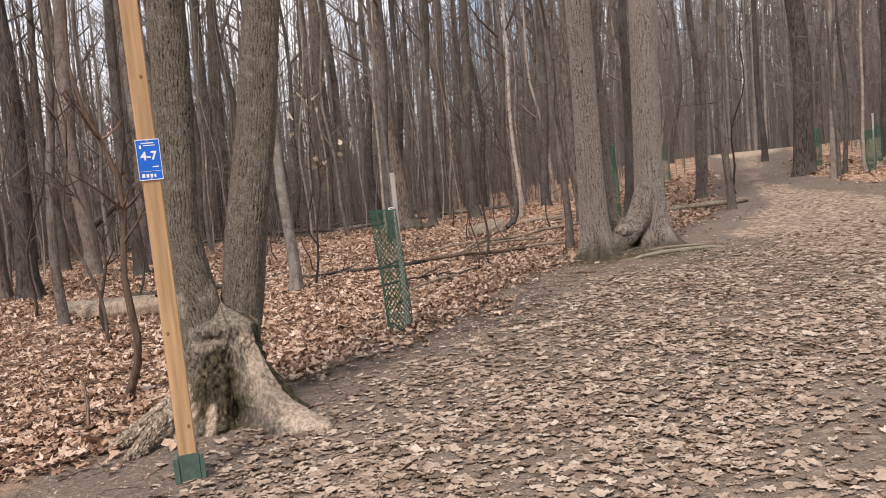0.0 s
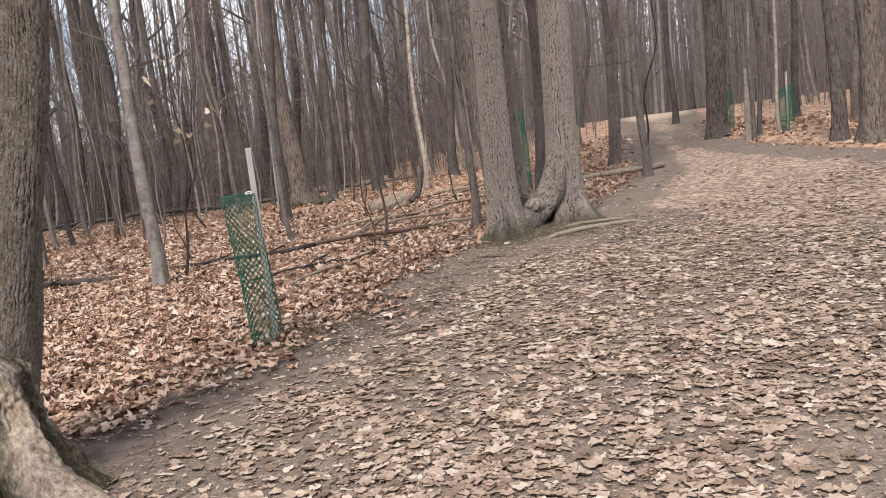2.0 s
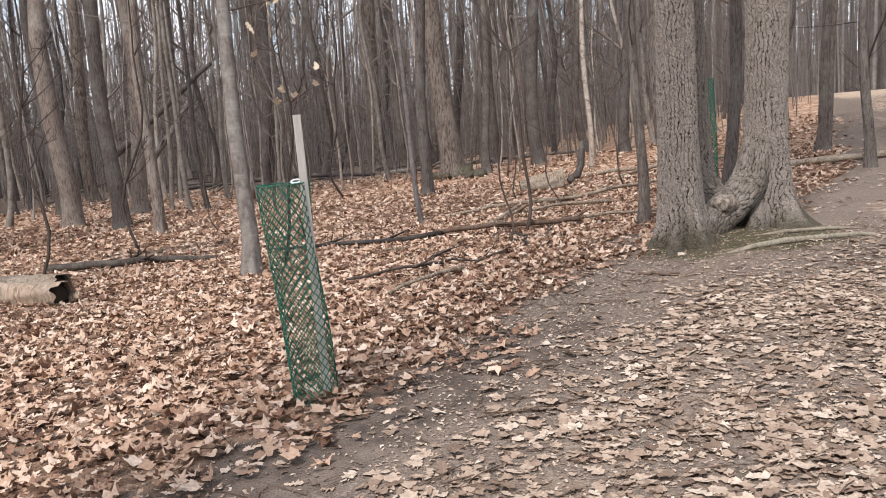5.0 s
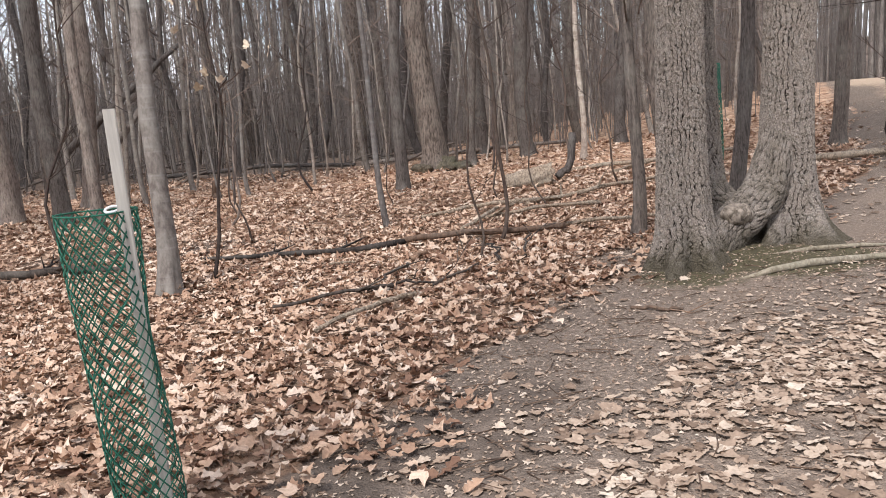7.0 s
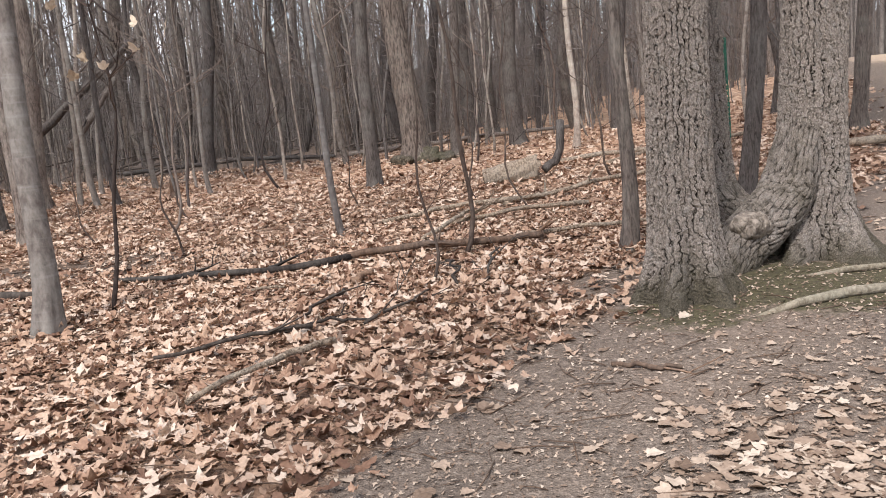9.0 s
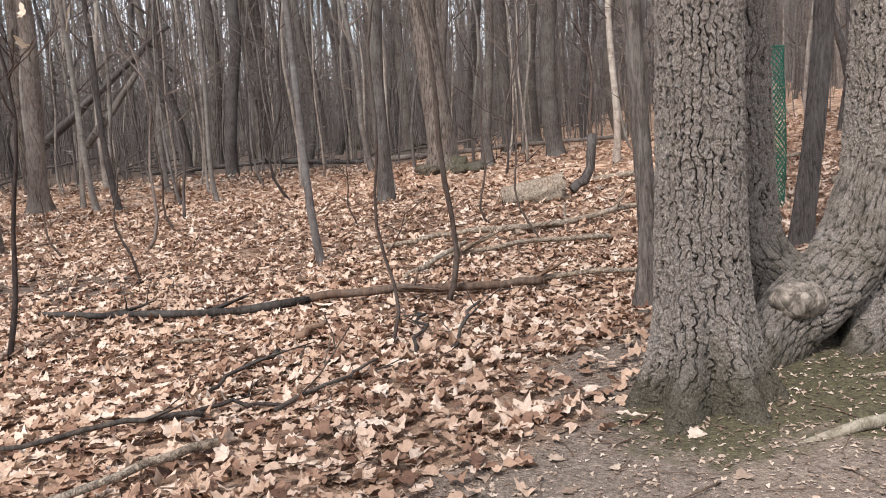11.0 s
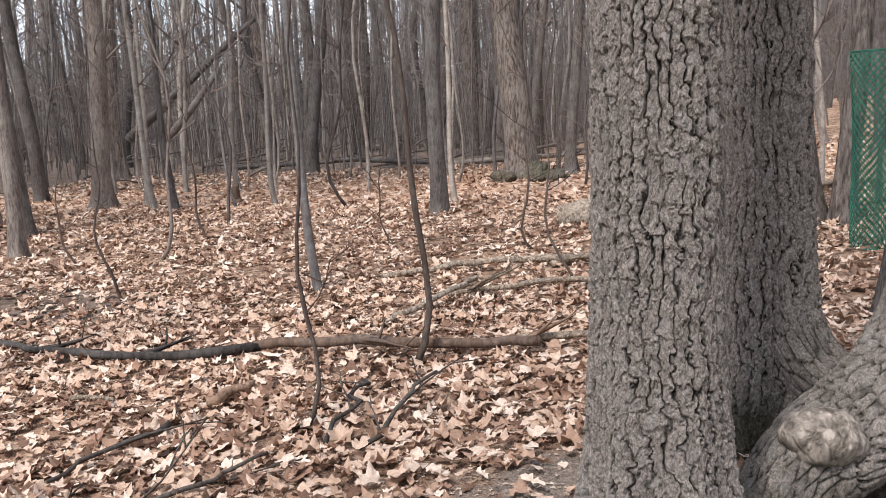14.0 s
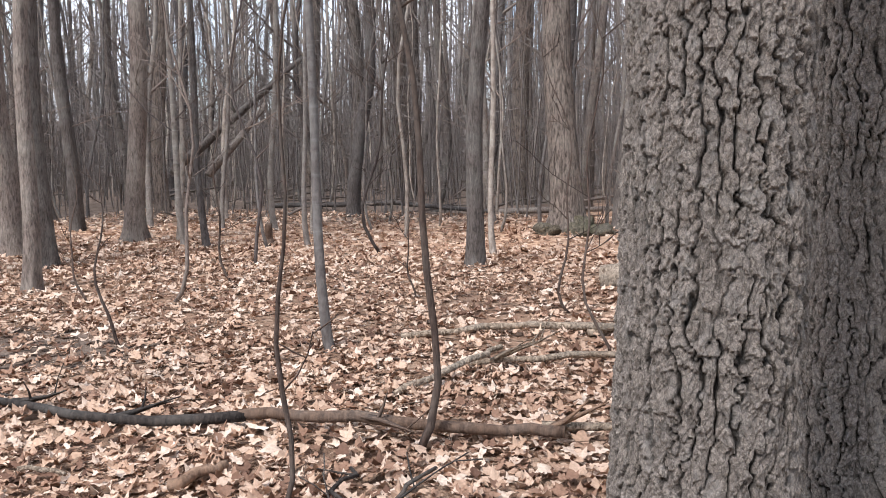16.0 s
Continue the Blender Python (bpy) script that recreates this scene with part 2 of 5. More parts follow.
M_LEAF = leaf_mat("dry_leaf", [(0.0, (0.12, 0.062, 0.04)), (0.2, (0.29, 0.17, 0.112)), (0.45, (0.47, 0.312, 0.215)), (0.78, (0.6, 0.44, 0.33)), (1.0, (0.7, 0.57, 0.46))])
M_PALE = leaf_mat("trampled_leaf", [(0.0, (0.16, 0.108, 0.076)), (0.25, (0.31, 0.224, 0.163)), (0.6, (0.42, 0.318, 0.24)), (0.85, (0.5, 0.395, 0.305)), (1.0, (0.62, 0.52, 0.42))])

M_WITHERED = leaf_mat("withered_leaf", [(0.0, (0.42, 0.33, 0.23)), (0.5, (0.6, 0.5, 0.38)), (1.0, (0.75, 0.67, 0.55))])


def ground_mat():
    m, nt, b = node_mat("forest_floor", 0.95)
    v = coords(nt)
    cell = voronoi(nt, v, 9, "F1", "Color")
    sep = nt.nodes.new("ShaderNodeSeparateColor")
    nt.links.new(cell, sep.inputs[0])
    litter = ramp(nt, sep.outputs[0], [(0.0, (0.15, 0.08, 0.047)), (0.3, (0.31, 0.18, 0.112)), (0.65, (0.49, 0.31, 0.2)), (1.0, (0.62, 0.45, 0.32))])
    blot = noise_tex(nt, v, 0.7, 5)
    litter = mix(nt, ramp(nt, blot, [(0.45, (0, 0, 0)), (0.7, (0.55, 0.55, 0.55))]), litter, (0.27, 0.195, 0.145))
    # Floor darkened in colour under the leaf bed, for dark gaps between leaves.
    gap_zone = nt.nodes.new("ShaderNodeAttribute")
    gap_zone.attribute_name = "leaf_gap"
    litter = mix(nt, gap_zone.outputs["Fac"], litter, ramp(nt, noise_tex(nt, v, 30, 6), [(0.35, (0.07, 0.044, 0.03)), (0.7, (0.25, 0.16, 0.108))]))
    grit = voronoi(nt, v, 95)
    gn = noise_tex(nt, v, 38, 8, 0.7)
    soil = ramp(nt, gn, [(0.3, (0.078, 0.06, 0.048)), (0.52, (0.175, 0.138, 0.11)), (0.72, (0.34, 0.27, 0.215))])
    peb = ramp(nt, voronoi(nt, v, 60, "F1", "Color"), [(0.8, (0, 0, 0)), (0.9, (0.5, 0.5, 0.5))])
    soil = mix(nt, peb, soil, (0.33, 0.28, 0.23))
    soil = mix(nt, 0.85, soil, ramp(nt, noise_tex(nt, v, 170, 6, 0.75), [(0.33, (0.4, 0.38, 0.36)), (0.5, (0.95, 0.95, 0.95)), (0.66, (1.8, 1.75, 1.7))]), "MULTIPLY")
    soil = mix(nt, ramp(nt, noise_tex(nt, v, 1.1, 6), [(0.45, (0, 0, 0)), (0.7, (0.4, 0.4, 0.4))]), soil, (0.26, 0.195, 0.148))

    def zone(name):
        a = nt.nodes.new("ShaderNodeAttribute")
        a.attribute_name = name
        return a.outputs["Fac"]
    soft = noise_tex(nt, v, 6, 6)
    jag = mix(nt, 0.4, zone("trail"), soft)
    col = mix(nt, ramp(nt, jag, [(0.44, (0, 0, 0)), (0.54, (1, 1, 1))]), litter, soil)
    bits = ramp(nt, voronoi(nt, v, 14, 'F1', 'Color'), [(0.3, (0.2, 0.14, 0.1)), (0.6, (0.38, 0.28, 0.205)), (0.9, (0.54, 0.42, 0.32))])
    col = mix(nt, ramp(nt, mix(nt, 0.35, zone('carpet'), soft), [(0.4, (0, 0, 0)), (0.62, (0.85, 0.85, 0.85))]), col, bits)
    col = mix(nt, ramp(nt, mix(nt, 0.35, zone("dry"), soft), [(0.4, (0, 0, 0)), (0.6, (0.8, 0.8, 0.8))]), col, (0.52, 0.40, 0.29))
    # Tone for the damp trail edge, darker floor and painted far shade.
    wet_shade_col = ramp(nt, noise_tex(nt, v, 5, 7), [(0.35, (0.06, 0.046, 0.037)), (0.65, (0.19, 0.147, 0.117))])
    col = mix(nt, ramp(nt, mix(nt, 0.4, zone("wet"), soft), [(0.42, (0, 0, 0)), (0.56, (0.85, 0.85, 0.85))]), col, wet_shade_col)
    col = mix(nt, ramp(nt, mix(nt, 0.5, zone("moss"), noise_tex(nt, v, 9, 7)), [(0.54, (0, 0, 0)), (0.66, (0.8, 0.8, 0.8))]), col, ramp(nt, noise_tex(nt, v, 45, 8, 0.75), [(0.38, (0.025, 0.022, 0.012)), (0.52, (0.06, 0.057, 0.022)), (0.68, (0.14, 0.13, 0.06))]))
    nt.links.new(col, b.inputs["Base Color"])
    bump(nt, b, mix(nt, 0.5, grit, gn), 0.8, 0.02)
    return m


M_GROUND = ground_mat()


# ---- shapes ----
class Shape:
    """Vertices and faces of one mesh, gathered piece by piece."""

    def __init__(self):
        self.v, self.f = [], []

    def tube(self, pts, radii, n=6, caps=True, wob=0.0, rng=None):
        pts = [Vector(p) for p in pts]
        base = len(self.v)
        side = None
        for i, p in enumerate(pts):
            d = (pts[min(i + 1, len(pts) - 1)] - pts[max(i - 1, 0)]).normalized()
            if side is None:
                side = d.orthogonal().normalized()
            side = (side - d * side.dot(d)).normalized()
            up = d.cross(side)
            for k in range(n):
                a = 2 * math.pi * k / n
                r = radii[i] * (1 + (wob * (rng.random() - 0.5) if rng else 0))
                self.v.append(tuple(p + (side * math.cos(a) + up * math.sin(a)) * r))
            if i:
                o = base + (i - 1) * n
                for k in range(n):
                    k2 = (k + 1) % n
                    self.f.append((o + k, o + k2, o + n + k2, o + n + k))
        if caps:
            self.f.append(tuple(base + k for k in reversed(range(n))))
            self.f.append(tuple(base + (len(pts) - 1) * n + k for k in range(n)))
        return self

    def box(self, x0, x1, y0, y1, z0, z1, c=0.0):
        """A box with chamfered upright edges."""
        o = len(self.v)
        ring = [(x0 + c, y0), (x1 - c, y0), (x1, y0 + c), (x1, y1 - c), (x1 - c, y1), (x0 + c, y1), (x0, y1 - c), (x0, y0 + c)] if c else [(x0, y0), (x1, y0), (x1, y1), (x0, y1)]
        n = len(ring)
        self.v += [(x, y, z0) for x, y in ring] + [(x, y, z1) for x, y in ring]
        self.f += [tuple(o + k for k in reversed(range(n))), tuple(o + n + k for k in range(n))]
        self.f += [(o + k, o + (k + 1) % n, o + n + (k + 1) % n, o + n + k) for k in range(n)]
        return self

    def mesh(self, name, material, smooth=True):
        me = bpy.data.meshes.new(name)
        me.from_pydata(self.v, [], self.f)
        me.polygons.foreach_set("use_smooth", [smooth] * len(me.polygons))
        me.materials.append(material)
        me.update()
        return me


def part(name, shape, material, parent=None, label="", smooth=True):
    ob = new(name, shape.mesh(name, material, smooth) if isinstance(shape, Shape) else shape)
    if parent:
        ob.parent = parent
    if label:
        ob["label"] = label
    return ob


def thing(name, m, label, category, group="", kind=""):
    ob = new(name)
    ob.empty_display_size = 0.1
    ob.matrix_world = m
    return tagged(ob, label, category, group, kind)


def grid_mesh(name, X, Y, Z, material, wrap=False, attrs=None):
    """A mesh from arrays of rows and columns; wrap joins the last column to the first."""
    nr, nc = X.shape
    co = np.stack([X, Y, Z], -1).reshape(-1, 3).astype(np.float32)
    r, c = np.meshgrid(np.arange(nr - 1), np.arange(nc if wrap else nc - 1), indexing="ij")
    c2 = (c + 1) % nc
    q = np.stack([r * nc + c, r * nc + c2, (r + 1) * nc + c2, (r + 1) * nc + c], -1).reshape(-1, 4)
    me = bpy.data.meshes.new(name)
    me.vertices.add(len(co))
    me.vertices.foreach_set("co", co.ravel())
    me.loops.add(q.size)
    me.loops.foreach_set("vertex_index", q.ravel().astype(np.int32))
    me.polygons.add(len(q))
    me.polygons.foreach_set("loop_start", np.arange(0, q.size, 4, dtype=np.int32))
    me.polygons.foreach_set("loop_total", np.full(len(q), 4, dtype=np.int32))
    me.polygons.foreach_set("use_smooth", np.ones(len(q), dtype=bool))
    for key, val in (attrs or {}).items():
        me.attributes.new(key, "FLOAT", "POINT").data.foreach_set("value", val.astype(np.float32).ravel())
    me.materials.append(material)
    me.update(calc_edges=True)
    me.validate()
    return me


# ---- the lie of the land ----
def ease(a, b, x):
    u = np.clip((np.asarray(x, dtype=float) - a) / (b - a), 0, 1)
    return u * u * (3 - 2 * u)


def lump(x, y, s, k=0.0):
    return (np.sin(x * s * 1.3 + 1.7 + k) * np.sin(y * s + 0.6 * x * s + k * 2.1) + 0.5 * np.sin(x * s * 2.7 - y * s * 1.9 + 3 * k)) / 1.5


def ground_z(x, y):
    x, y = np.asarray(x, dtype=float), np.asarray(y, dtype=float)
    z = 0.16 + 0.010 * (y - 5) * ease(-10, 12, y) * (1 - ease(20, 60, y)) + 0.012 * np.clip(x, -4, 6)
    z = z + 1.0 * ease(14, 44, y + 0.35 * x) * ease(-2, 11, x) + 0.15 * ease(3, 12, x) - 0.5 * ease(26, 60, y) * ease(4, -8, x)
    r = np.hypot(x, y - 8)
    z = z + 11 * ease(95, 260, r) * ease(-60, 60, -x + 0.6 * y + 30)
    z = z + 0.018 * lump(x, y, 1.9) + 0.008 * lump(x, y, 6.1, 1.0)
    z = z + 0.06 * np.exp(-((x - 2.5) ** 2 + (y - 12.1) ** 2) / 0.9) + 0.05 * np.exp(-((x + 1.6) ** 2 + (y - 5.7) ** 2) / 0.35)
    return z


EDGE_Y = [-5, 3, 4.6, 6.3, 7.0, 8.3, 9.4, 10.7, 11.4, 12.4, 13.7, 17.0, 22.0, 30, 48]
EDGE_X = [-4.5, -2.9, -2.3, -1.35, -0.75, 0.15, 0.5, 0.8, 1.55, 2.6, 3.7, 5.4, 7.0, 9.5, 15]
RIGHT_Y = [-5, 6, 14, 18, 22, 30, 48]
RIGHT_X = [8.5, 8.8, 9.2, 9.1, 9.3, 12.6, 19]


def trail(x, y):
    """How far a place lies inside the trail, in metres (below zero: outside)."""
    w = 0.18 * lump(np.asarray(x), np.asarray(y), 2.3, 0.4) + 0.1 * lump(np.asarray(x), np.asarray(y), 5.5, 2.0)
    inside = np.minimum(x - np.interp(y, EDGE_Y, EDGE_X), np.interp(y, RIGHT_Y, RIGHT_X) - x)
    return np.maximum(inside, 0.8 - np.hypot(x - 2.2, y - 11.7)) + w


def stretch(a, b, step, far, grow=1.22):
    mid = list(np.arange(a, b, step))
    out, s = [], step
    p = b
    while p < far:
        out.append(p)
        s = min(s * grow, 12)
        p += s
    lo, s, p = [], step, a - step
    while p > -far:
        lo.append(p)
        s = min(s * grow, 12)
        p -= s
    return np.array(lo[::-1] + mid + out)


gx, gy = np.meshgrid(stretch(-7, 8, 0.11, 420), stretch(0, 19, 0.11, 420))
gzz = ground_z(gx, gy)
tr_in = trail(gx, gy)
# Darker tone on the deep floor and on one leafless patch.
wet = ease(22, 30, gy - 0.25 * gx) * ease(1, -5, gx) + 0.6 * ease(0.5, 0.0, np.hypot((gx + 3.3) / 3.0, (gy - 14.6) / 1.2) - 0.4) * (gx < 0)
# Far floor off the trail: shade under twigs painted with the same tone.
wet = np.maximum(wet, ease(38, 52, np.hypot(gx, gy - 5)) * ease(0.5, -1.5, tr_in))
wet = np.maximum(wet, 0.85 * ease(-0.25, 0.05, tr_in) * ease(1.1, 0.45, tr_in) * ease(4.5, 5.5, gy) * ease(10.2, 8.6, gy) * (gx < 2))
moss_at = np.maximum(np.exp(-((gx - 2.9) ** 2 / 0.9 + (gy - 11.6) ** 2 / 0.5)) * 1.15, np.exp(-((gx - 2.05) ** 2 / 0.35 + (gy - 11.3) ** 2 / 0.3)))
dry_at = ease(26, 36, gy) * ease(-0.3, 1.0, tr_in)
carpet_near = 0.4 * ease(0.6, 1.6, tr_in) * ease(10.0, 7.6, gy - 0.6 * gx)
carpet_at = np.maximum(carpet_near, ease(9, 13, gy + 0.35 * gx) * ease(0.6, 1.6, tr_in) * ease(0.2, 1.5, np.hypot(gx - 2.6, gy - 11.6) - 1.0))
leaf_gap_at = 0.62 * ease(-9, -7.5, gx) * ease(7, 6, gx) * ease(21, 19, gy) * ease(3.5, 4.5, gy)
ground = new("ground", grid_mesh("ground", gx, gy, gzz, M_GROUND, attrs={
    "trail": 0.5 + np.clip(tr_in, -0.5, 0.5), "wet": wet, "moss": moss_at, "dry": dry_at, "carpet": carpet_at, "leaf_gap": leaf_gap_at}))
tagged(ground, "leaf-strewn forest floor with a bare earth trail", "ground", kind="structure")


# ---- trees ----
def branch(sh, rng, start, way, length, r, depth, kids, lift=0.35):
    """A limb that bends upward, with side limbs."""
    segs = 4 if depth > 1 else (3 if depth else 2)
    pts, p, d = [Vector(start)], Vector(start), Vector(way).normalized()
    for i in range(segs):
        d = (d + Vector((rng.uniform(-0.22, 0.22), rng.uniform(-0.22, 0.22), lift * 0.35 + rng.uniform(-0.1, 0.12)))).normalized()
        p = p + d * (length / segs)
        pts.append(p.copy())
    radii = [max(0.0035, r * (1 - 0.85 * i / segs)) for i in range(segs + 1)]
    sh.tube(pts, radii, 5 if depth > 1 else 3, caps=False)
    if depth:
        for k in range(kids[depth - 1]):
            u = rng.uniform(0.3, 0.98)
            i = min(int(u * segs), segs - 1)
            q = pts[i].lerp(pts[i + 1], u * segs - i)
            along = (pts[i + 1] - pts[i]).normalized()
            off = Vector((rng.uniform(-1, 1), rng.uniform(-1, 1), rng.uniform(-0.3, 0.8))).normalized()
            branch(sh, rng, q, along * 0.7 + off * 0.75, length * rng.uniform(0.3, 0.55), radii[i] * 0.55, depth - 1, kids, lift)


def spine(rng, height, bend, steps, lean=(0, 0)):
    """The line of a trunk from the ground up: lean in metres per metre, and a gentle sway."""
    ph = [rng.uniform(0, 6.28) for _ in range(4)]
    pts = []
    for i in range(steps + 1):
        u = i / steps
        z = height * u ** 1.25
        s = bend * height * 0.02
        x = lean[0] * z + s * (math.sin(u * 7 + ph[0]) - math.sin(ph[0])) + 0.5 * s * (math.sin(u * 16 + ph[1]) - math.sin(ph[1]))
        y = lean[1] * z + s * (math.sin(u * 6 + ph[2]) - math.sin(ph[2]))
        pts.append(Vector((x, y, z)))
    return pts


def trunk_mesh(name, rng, pts, dia, material, n=14, flare=0.55, lobes=5, rough=0.05, top=0.25, flare_h=0.22):
    """A tapered trunk with a lobed foot, sunk a little into the ground."""
    H = pts[-1].z
    ph, ph2 = rng.uniform(0, 6.28), rng.uniform(0, 6.28)
    rows = [Vector((pts[0].x, pts[0].y, -0.12)), Vector((pts[0].x, pts[0].y, 0.02))]
    for z in (0.08, 0.17, 0.3, 0.5, 0.8):
        if z < H * 0.5:
            for a, b in zip(pts, pts[1:]):
                if a.z <= z < b.z:
                    rows.append(a.lerp(b, (z - a.z) / (b.z - a.z)))
    rows += [p for p in pts if p.z > 0.95]
    th = np.linspace(0, 2 * np.pi, n, endpoint=False)
    X, Y, Z = (np.zeros((len(rows), n)) for _ in range(3))
    for i, p in enumerate(rows):
        zz = max(p.z, 0)
        r = dia / 2 * (1 - (1 - top) * (zz / H) ** 0.9) + dia / 2 * 0.06
        fl = flare * math.exp(-zz / flare_h)
        k = 1 + fl * (0.55 + 0.45 * np.cos(lobes * th + ph + 0.6 * np.sin(th + ph2)))
        k = k + rough * (np.sin(3 * th + zz * 2.1 + ph) * 0.5 + np.sin(7 * th - zz * 3.3 + ph2) * 0.3 + np.random.RandomState(i + int(ph * 1000)).uniform(-0.5, 0.5, n) * 0.5)
        X[i], Y[i], Z[i] = p.x + r * k * np.cos(th), p.y + r * k * np.sin(th), p.z
    return grid_mesh(name, X, Y, Z, material, wrap=True)


def crown_shape(rng, pts, dia, first, count, kids, reach=0.22, stubs=0):
    sh = Shape()
    H = pts[-1].z
    for k in range(count):
        u = first + (0.985 - first) * ((k + rng.random()) / count) ** 0.9
        z = u * H
        for a, b in zip(pts, pts[1:]):
            if a.z <= z < b.z or b is pts[-1]:
                q = a.lerp(b, min(1, (z - a.z) / (b.z - a.z)))
                if z < b.z or b is pts[-1]:
                    break
        a = rng.uniform(0, 6.28)
        L = H * reach * rng.uniform(0.55, 1.15) * (1.15 - 0.55 * u)
        r = dia * 0.5 * (1 - 0.75 * u) * rng.uniform(0.3, 0.55) + 0.006
        branch(sh, rng, q, (math.cos(a), math.sin(a), rng.uniform(0.35, 1.2)), L, r, len(kids), kids)
    for k in range(stubs):
        z = rng.uniform(1.5, H * first)
        for a, b in zip(pts, pts[1:]):
            if a.z <= z < b.z:
                q = a.lerp(b, (z - a.z) / (b.z - a.z))
        a = rng.uniform(0, 6.28)
        branch(sh, rng, q, (math.cos(a), math.sin(a), rng.uniform(-0.1, 0.7)), rng.uniform(0.6, 2.0), 0.012, 1, (3,), 0.1)
    return sh


def tree(x, y, dia, lx=0.0, ly=0.0, label="", group="", mat=None, height=None, seed=1, n=14, first=0.38, bend=0.3, flare=0.5, stubs=3, limbs=11, kids=(4, 4), name="tree", sink=0.0):
    """A bare tree of its own: trunk and crown under one base."""
    rng = random.Random(seed * 7919 + 13)
    dia = 0.84 * dia
    H = height or min(22, 6 + dia * 38)
    pts = spine(rng, H, bend, 16, (lx, ly))
    base = thing(name, pose(x, y, float(ground_z(x, y)) - sink), label, "tree", group)
    part("trunk", trunk_mesh("trunk", rng, pts, dia, mat or M_GREY, n, flare), None, base)
    part("crown", crown_shape(rng, pts, dia, first, limbs, kids, stubs=stubs), M_TWIG, base)
    return base


# ---- the three-stemmed oak beside the trail ----
def cells(u, v, period, seed):
    """Distance to the border of irregular cells over a wrapped strip, and a value for each cell."""
    iu, iv = np.floor(u).astype(int), np.floor(v).astype(int)
    f1 = np.full(u.shape, 9.0)
    f2 = np.full(u.shape, 9.0)
    val, hang = np.zeros(u.shape), np.zeros(u.shape)

    def h(a, b, k):
        s = np.sin((a % period) * 127.1 + b * 311.7 + k * 74.7 + seed * 13.3) * 43758.5453
        return s - np.floor(s)
    for du in (-1, 0, 1):
        for dv in (-1, 0, 1):
            a, b = iu + du, iv + dv
            d = np.hypot(a + 0.1 + 0.8 * h(a, b, 1) - u, b + 0.1 + 0.8 * h(a, b, 2) - v)
            near = d < f1
            f2 = np.where(near, f1, np.minimum(f2, d))
            val = np.where(near, h(a, b, 3), val)
            hang = np.where(near, b + 0.1 + 0.8 * h(a, b, 2) - v, hang)
            f1 = np.where(near, d, f1)
    return f2 - f1, val, hang


def vnoise(u, v, period, seed):
    """Smooth random values over a strip that wraps along u."""
    iu, iv = np.floor(u).astype(int), np.floor(v).astype(int)
    fu, fv = u - iu, v - iv
    fu, fv = fu * fu * (3 - 2 * fu), fv * fv * (3 - 2 * fv)

    def h(a, b):
        s = np.sin((a % period) * 269.5 + b * 183.3 + seed * 31.7) * 43758.5453
        return s - np.floor(s)
    top = h(iu, iv) * (1 - fu) + h(iu + 1, iv) * fu
    low = h(iu, iv + 1) * (1 - fu) + h(iu + 1, iv + 1) * fu
    return top * (1 - fv) + low * fv


def bark_relief(P, Z, per, pitch, seed):
    """Height of ridged, scaly bark over a strip that wraps along P: upright ridges that meander, each broken into scales."""
    def scatter01(a, b):
        h = np.sin((a % per) * 91.7 + b * 47.3 + seed * 5.1) * 43758.5453
        return h - np.floor(h)
    rag = vnoise(P * 96, Z * 62, 96, seed + 13) - 0.5
    fine = vnoise(P * 190, Z * 130, 190, seed + 4)
    u = P * per + 1.7 * (vnoise(P * 6, Z * 3.2, 6, seed) - 0.5) + 1.05 * (vnoise(P * 15, Z * 11, 15, seed + 1) - 0.5) + 0.6 * rag
    ridge = np.floor(u)
    f = u - ridge
    gap = ease(0.0, 0.15, np.minimum(f, 1 - f))
    furrow = 1 - (1 - gap) * (0.45 + 0.55 * ease(0.22, 0.55, vnoise(P * 13, Z * 9, 13, seed + 2)))
    v = Z / pitch * (0.8 + 0.4 * scatter01(ridge, 0.0)) + 7 * scatter01(ridge, 3.0) + 1.1 * (vnoise(P * 24, Z * 15, 24, seed + 3) - 0.5) + 0.5 * rag + 0.5 * (f - 0.5)
    row = np.floor(v)
    g = v - row
    val = scatter01(ridge, row + 11.0)
    lip = np.where(val > 0.15, ease(0.0, 0.1, g) * (1 - 0.75 * g), 0.4)
    e3, val3, hang3 = cells(u * 2.4, v * 2.2, int(round(per * 2.4)), seed + 9)
    chip = ease(0.0, 0.1, e3)
    return furrow * (0.2 + 0.2 * val + 0.46 * lip + chip * (0.06 + 0.18 * val3 + 0.12 * np.clip(hang3, -0.5, 0.5))) + 0.14 * (fine - 0.5)


def foot_moss_tint(h):
    """Weight of the dark mossy tint at a height above the foot, strongest at the ground."""
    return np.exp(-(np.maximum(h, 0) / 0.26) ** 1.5)


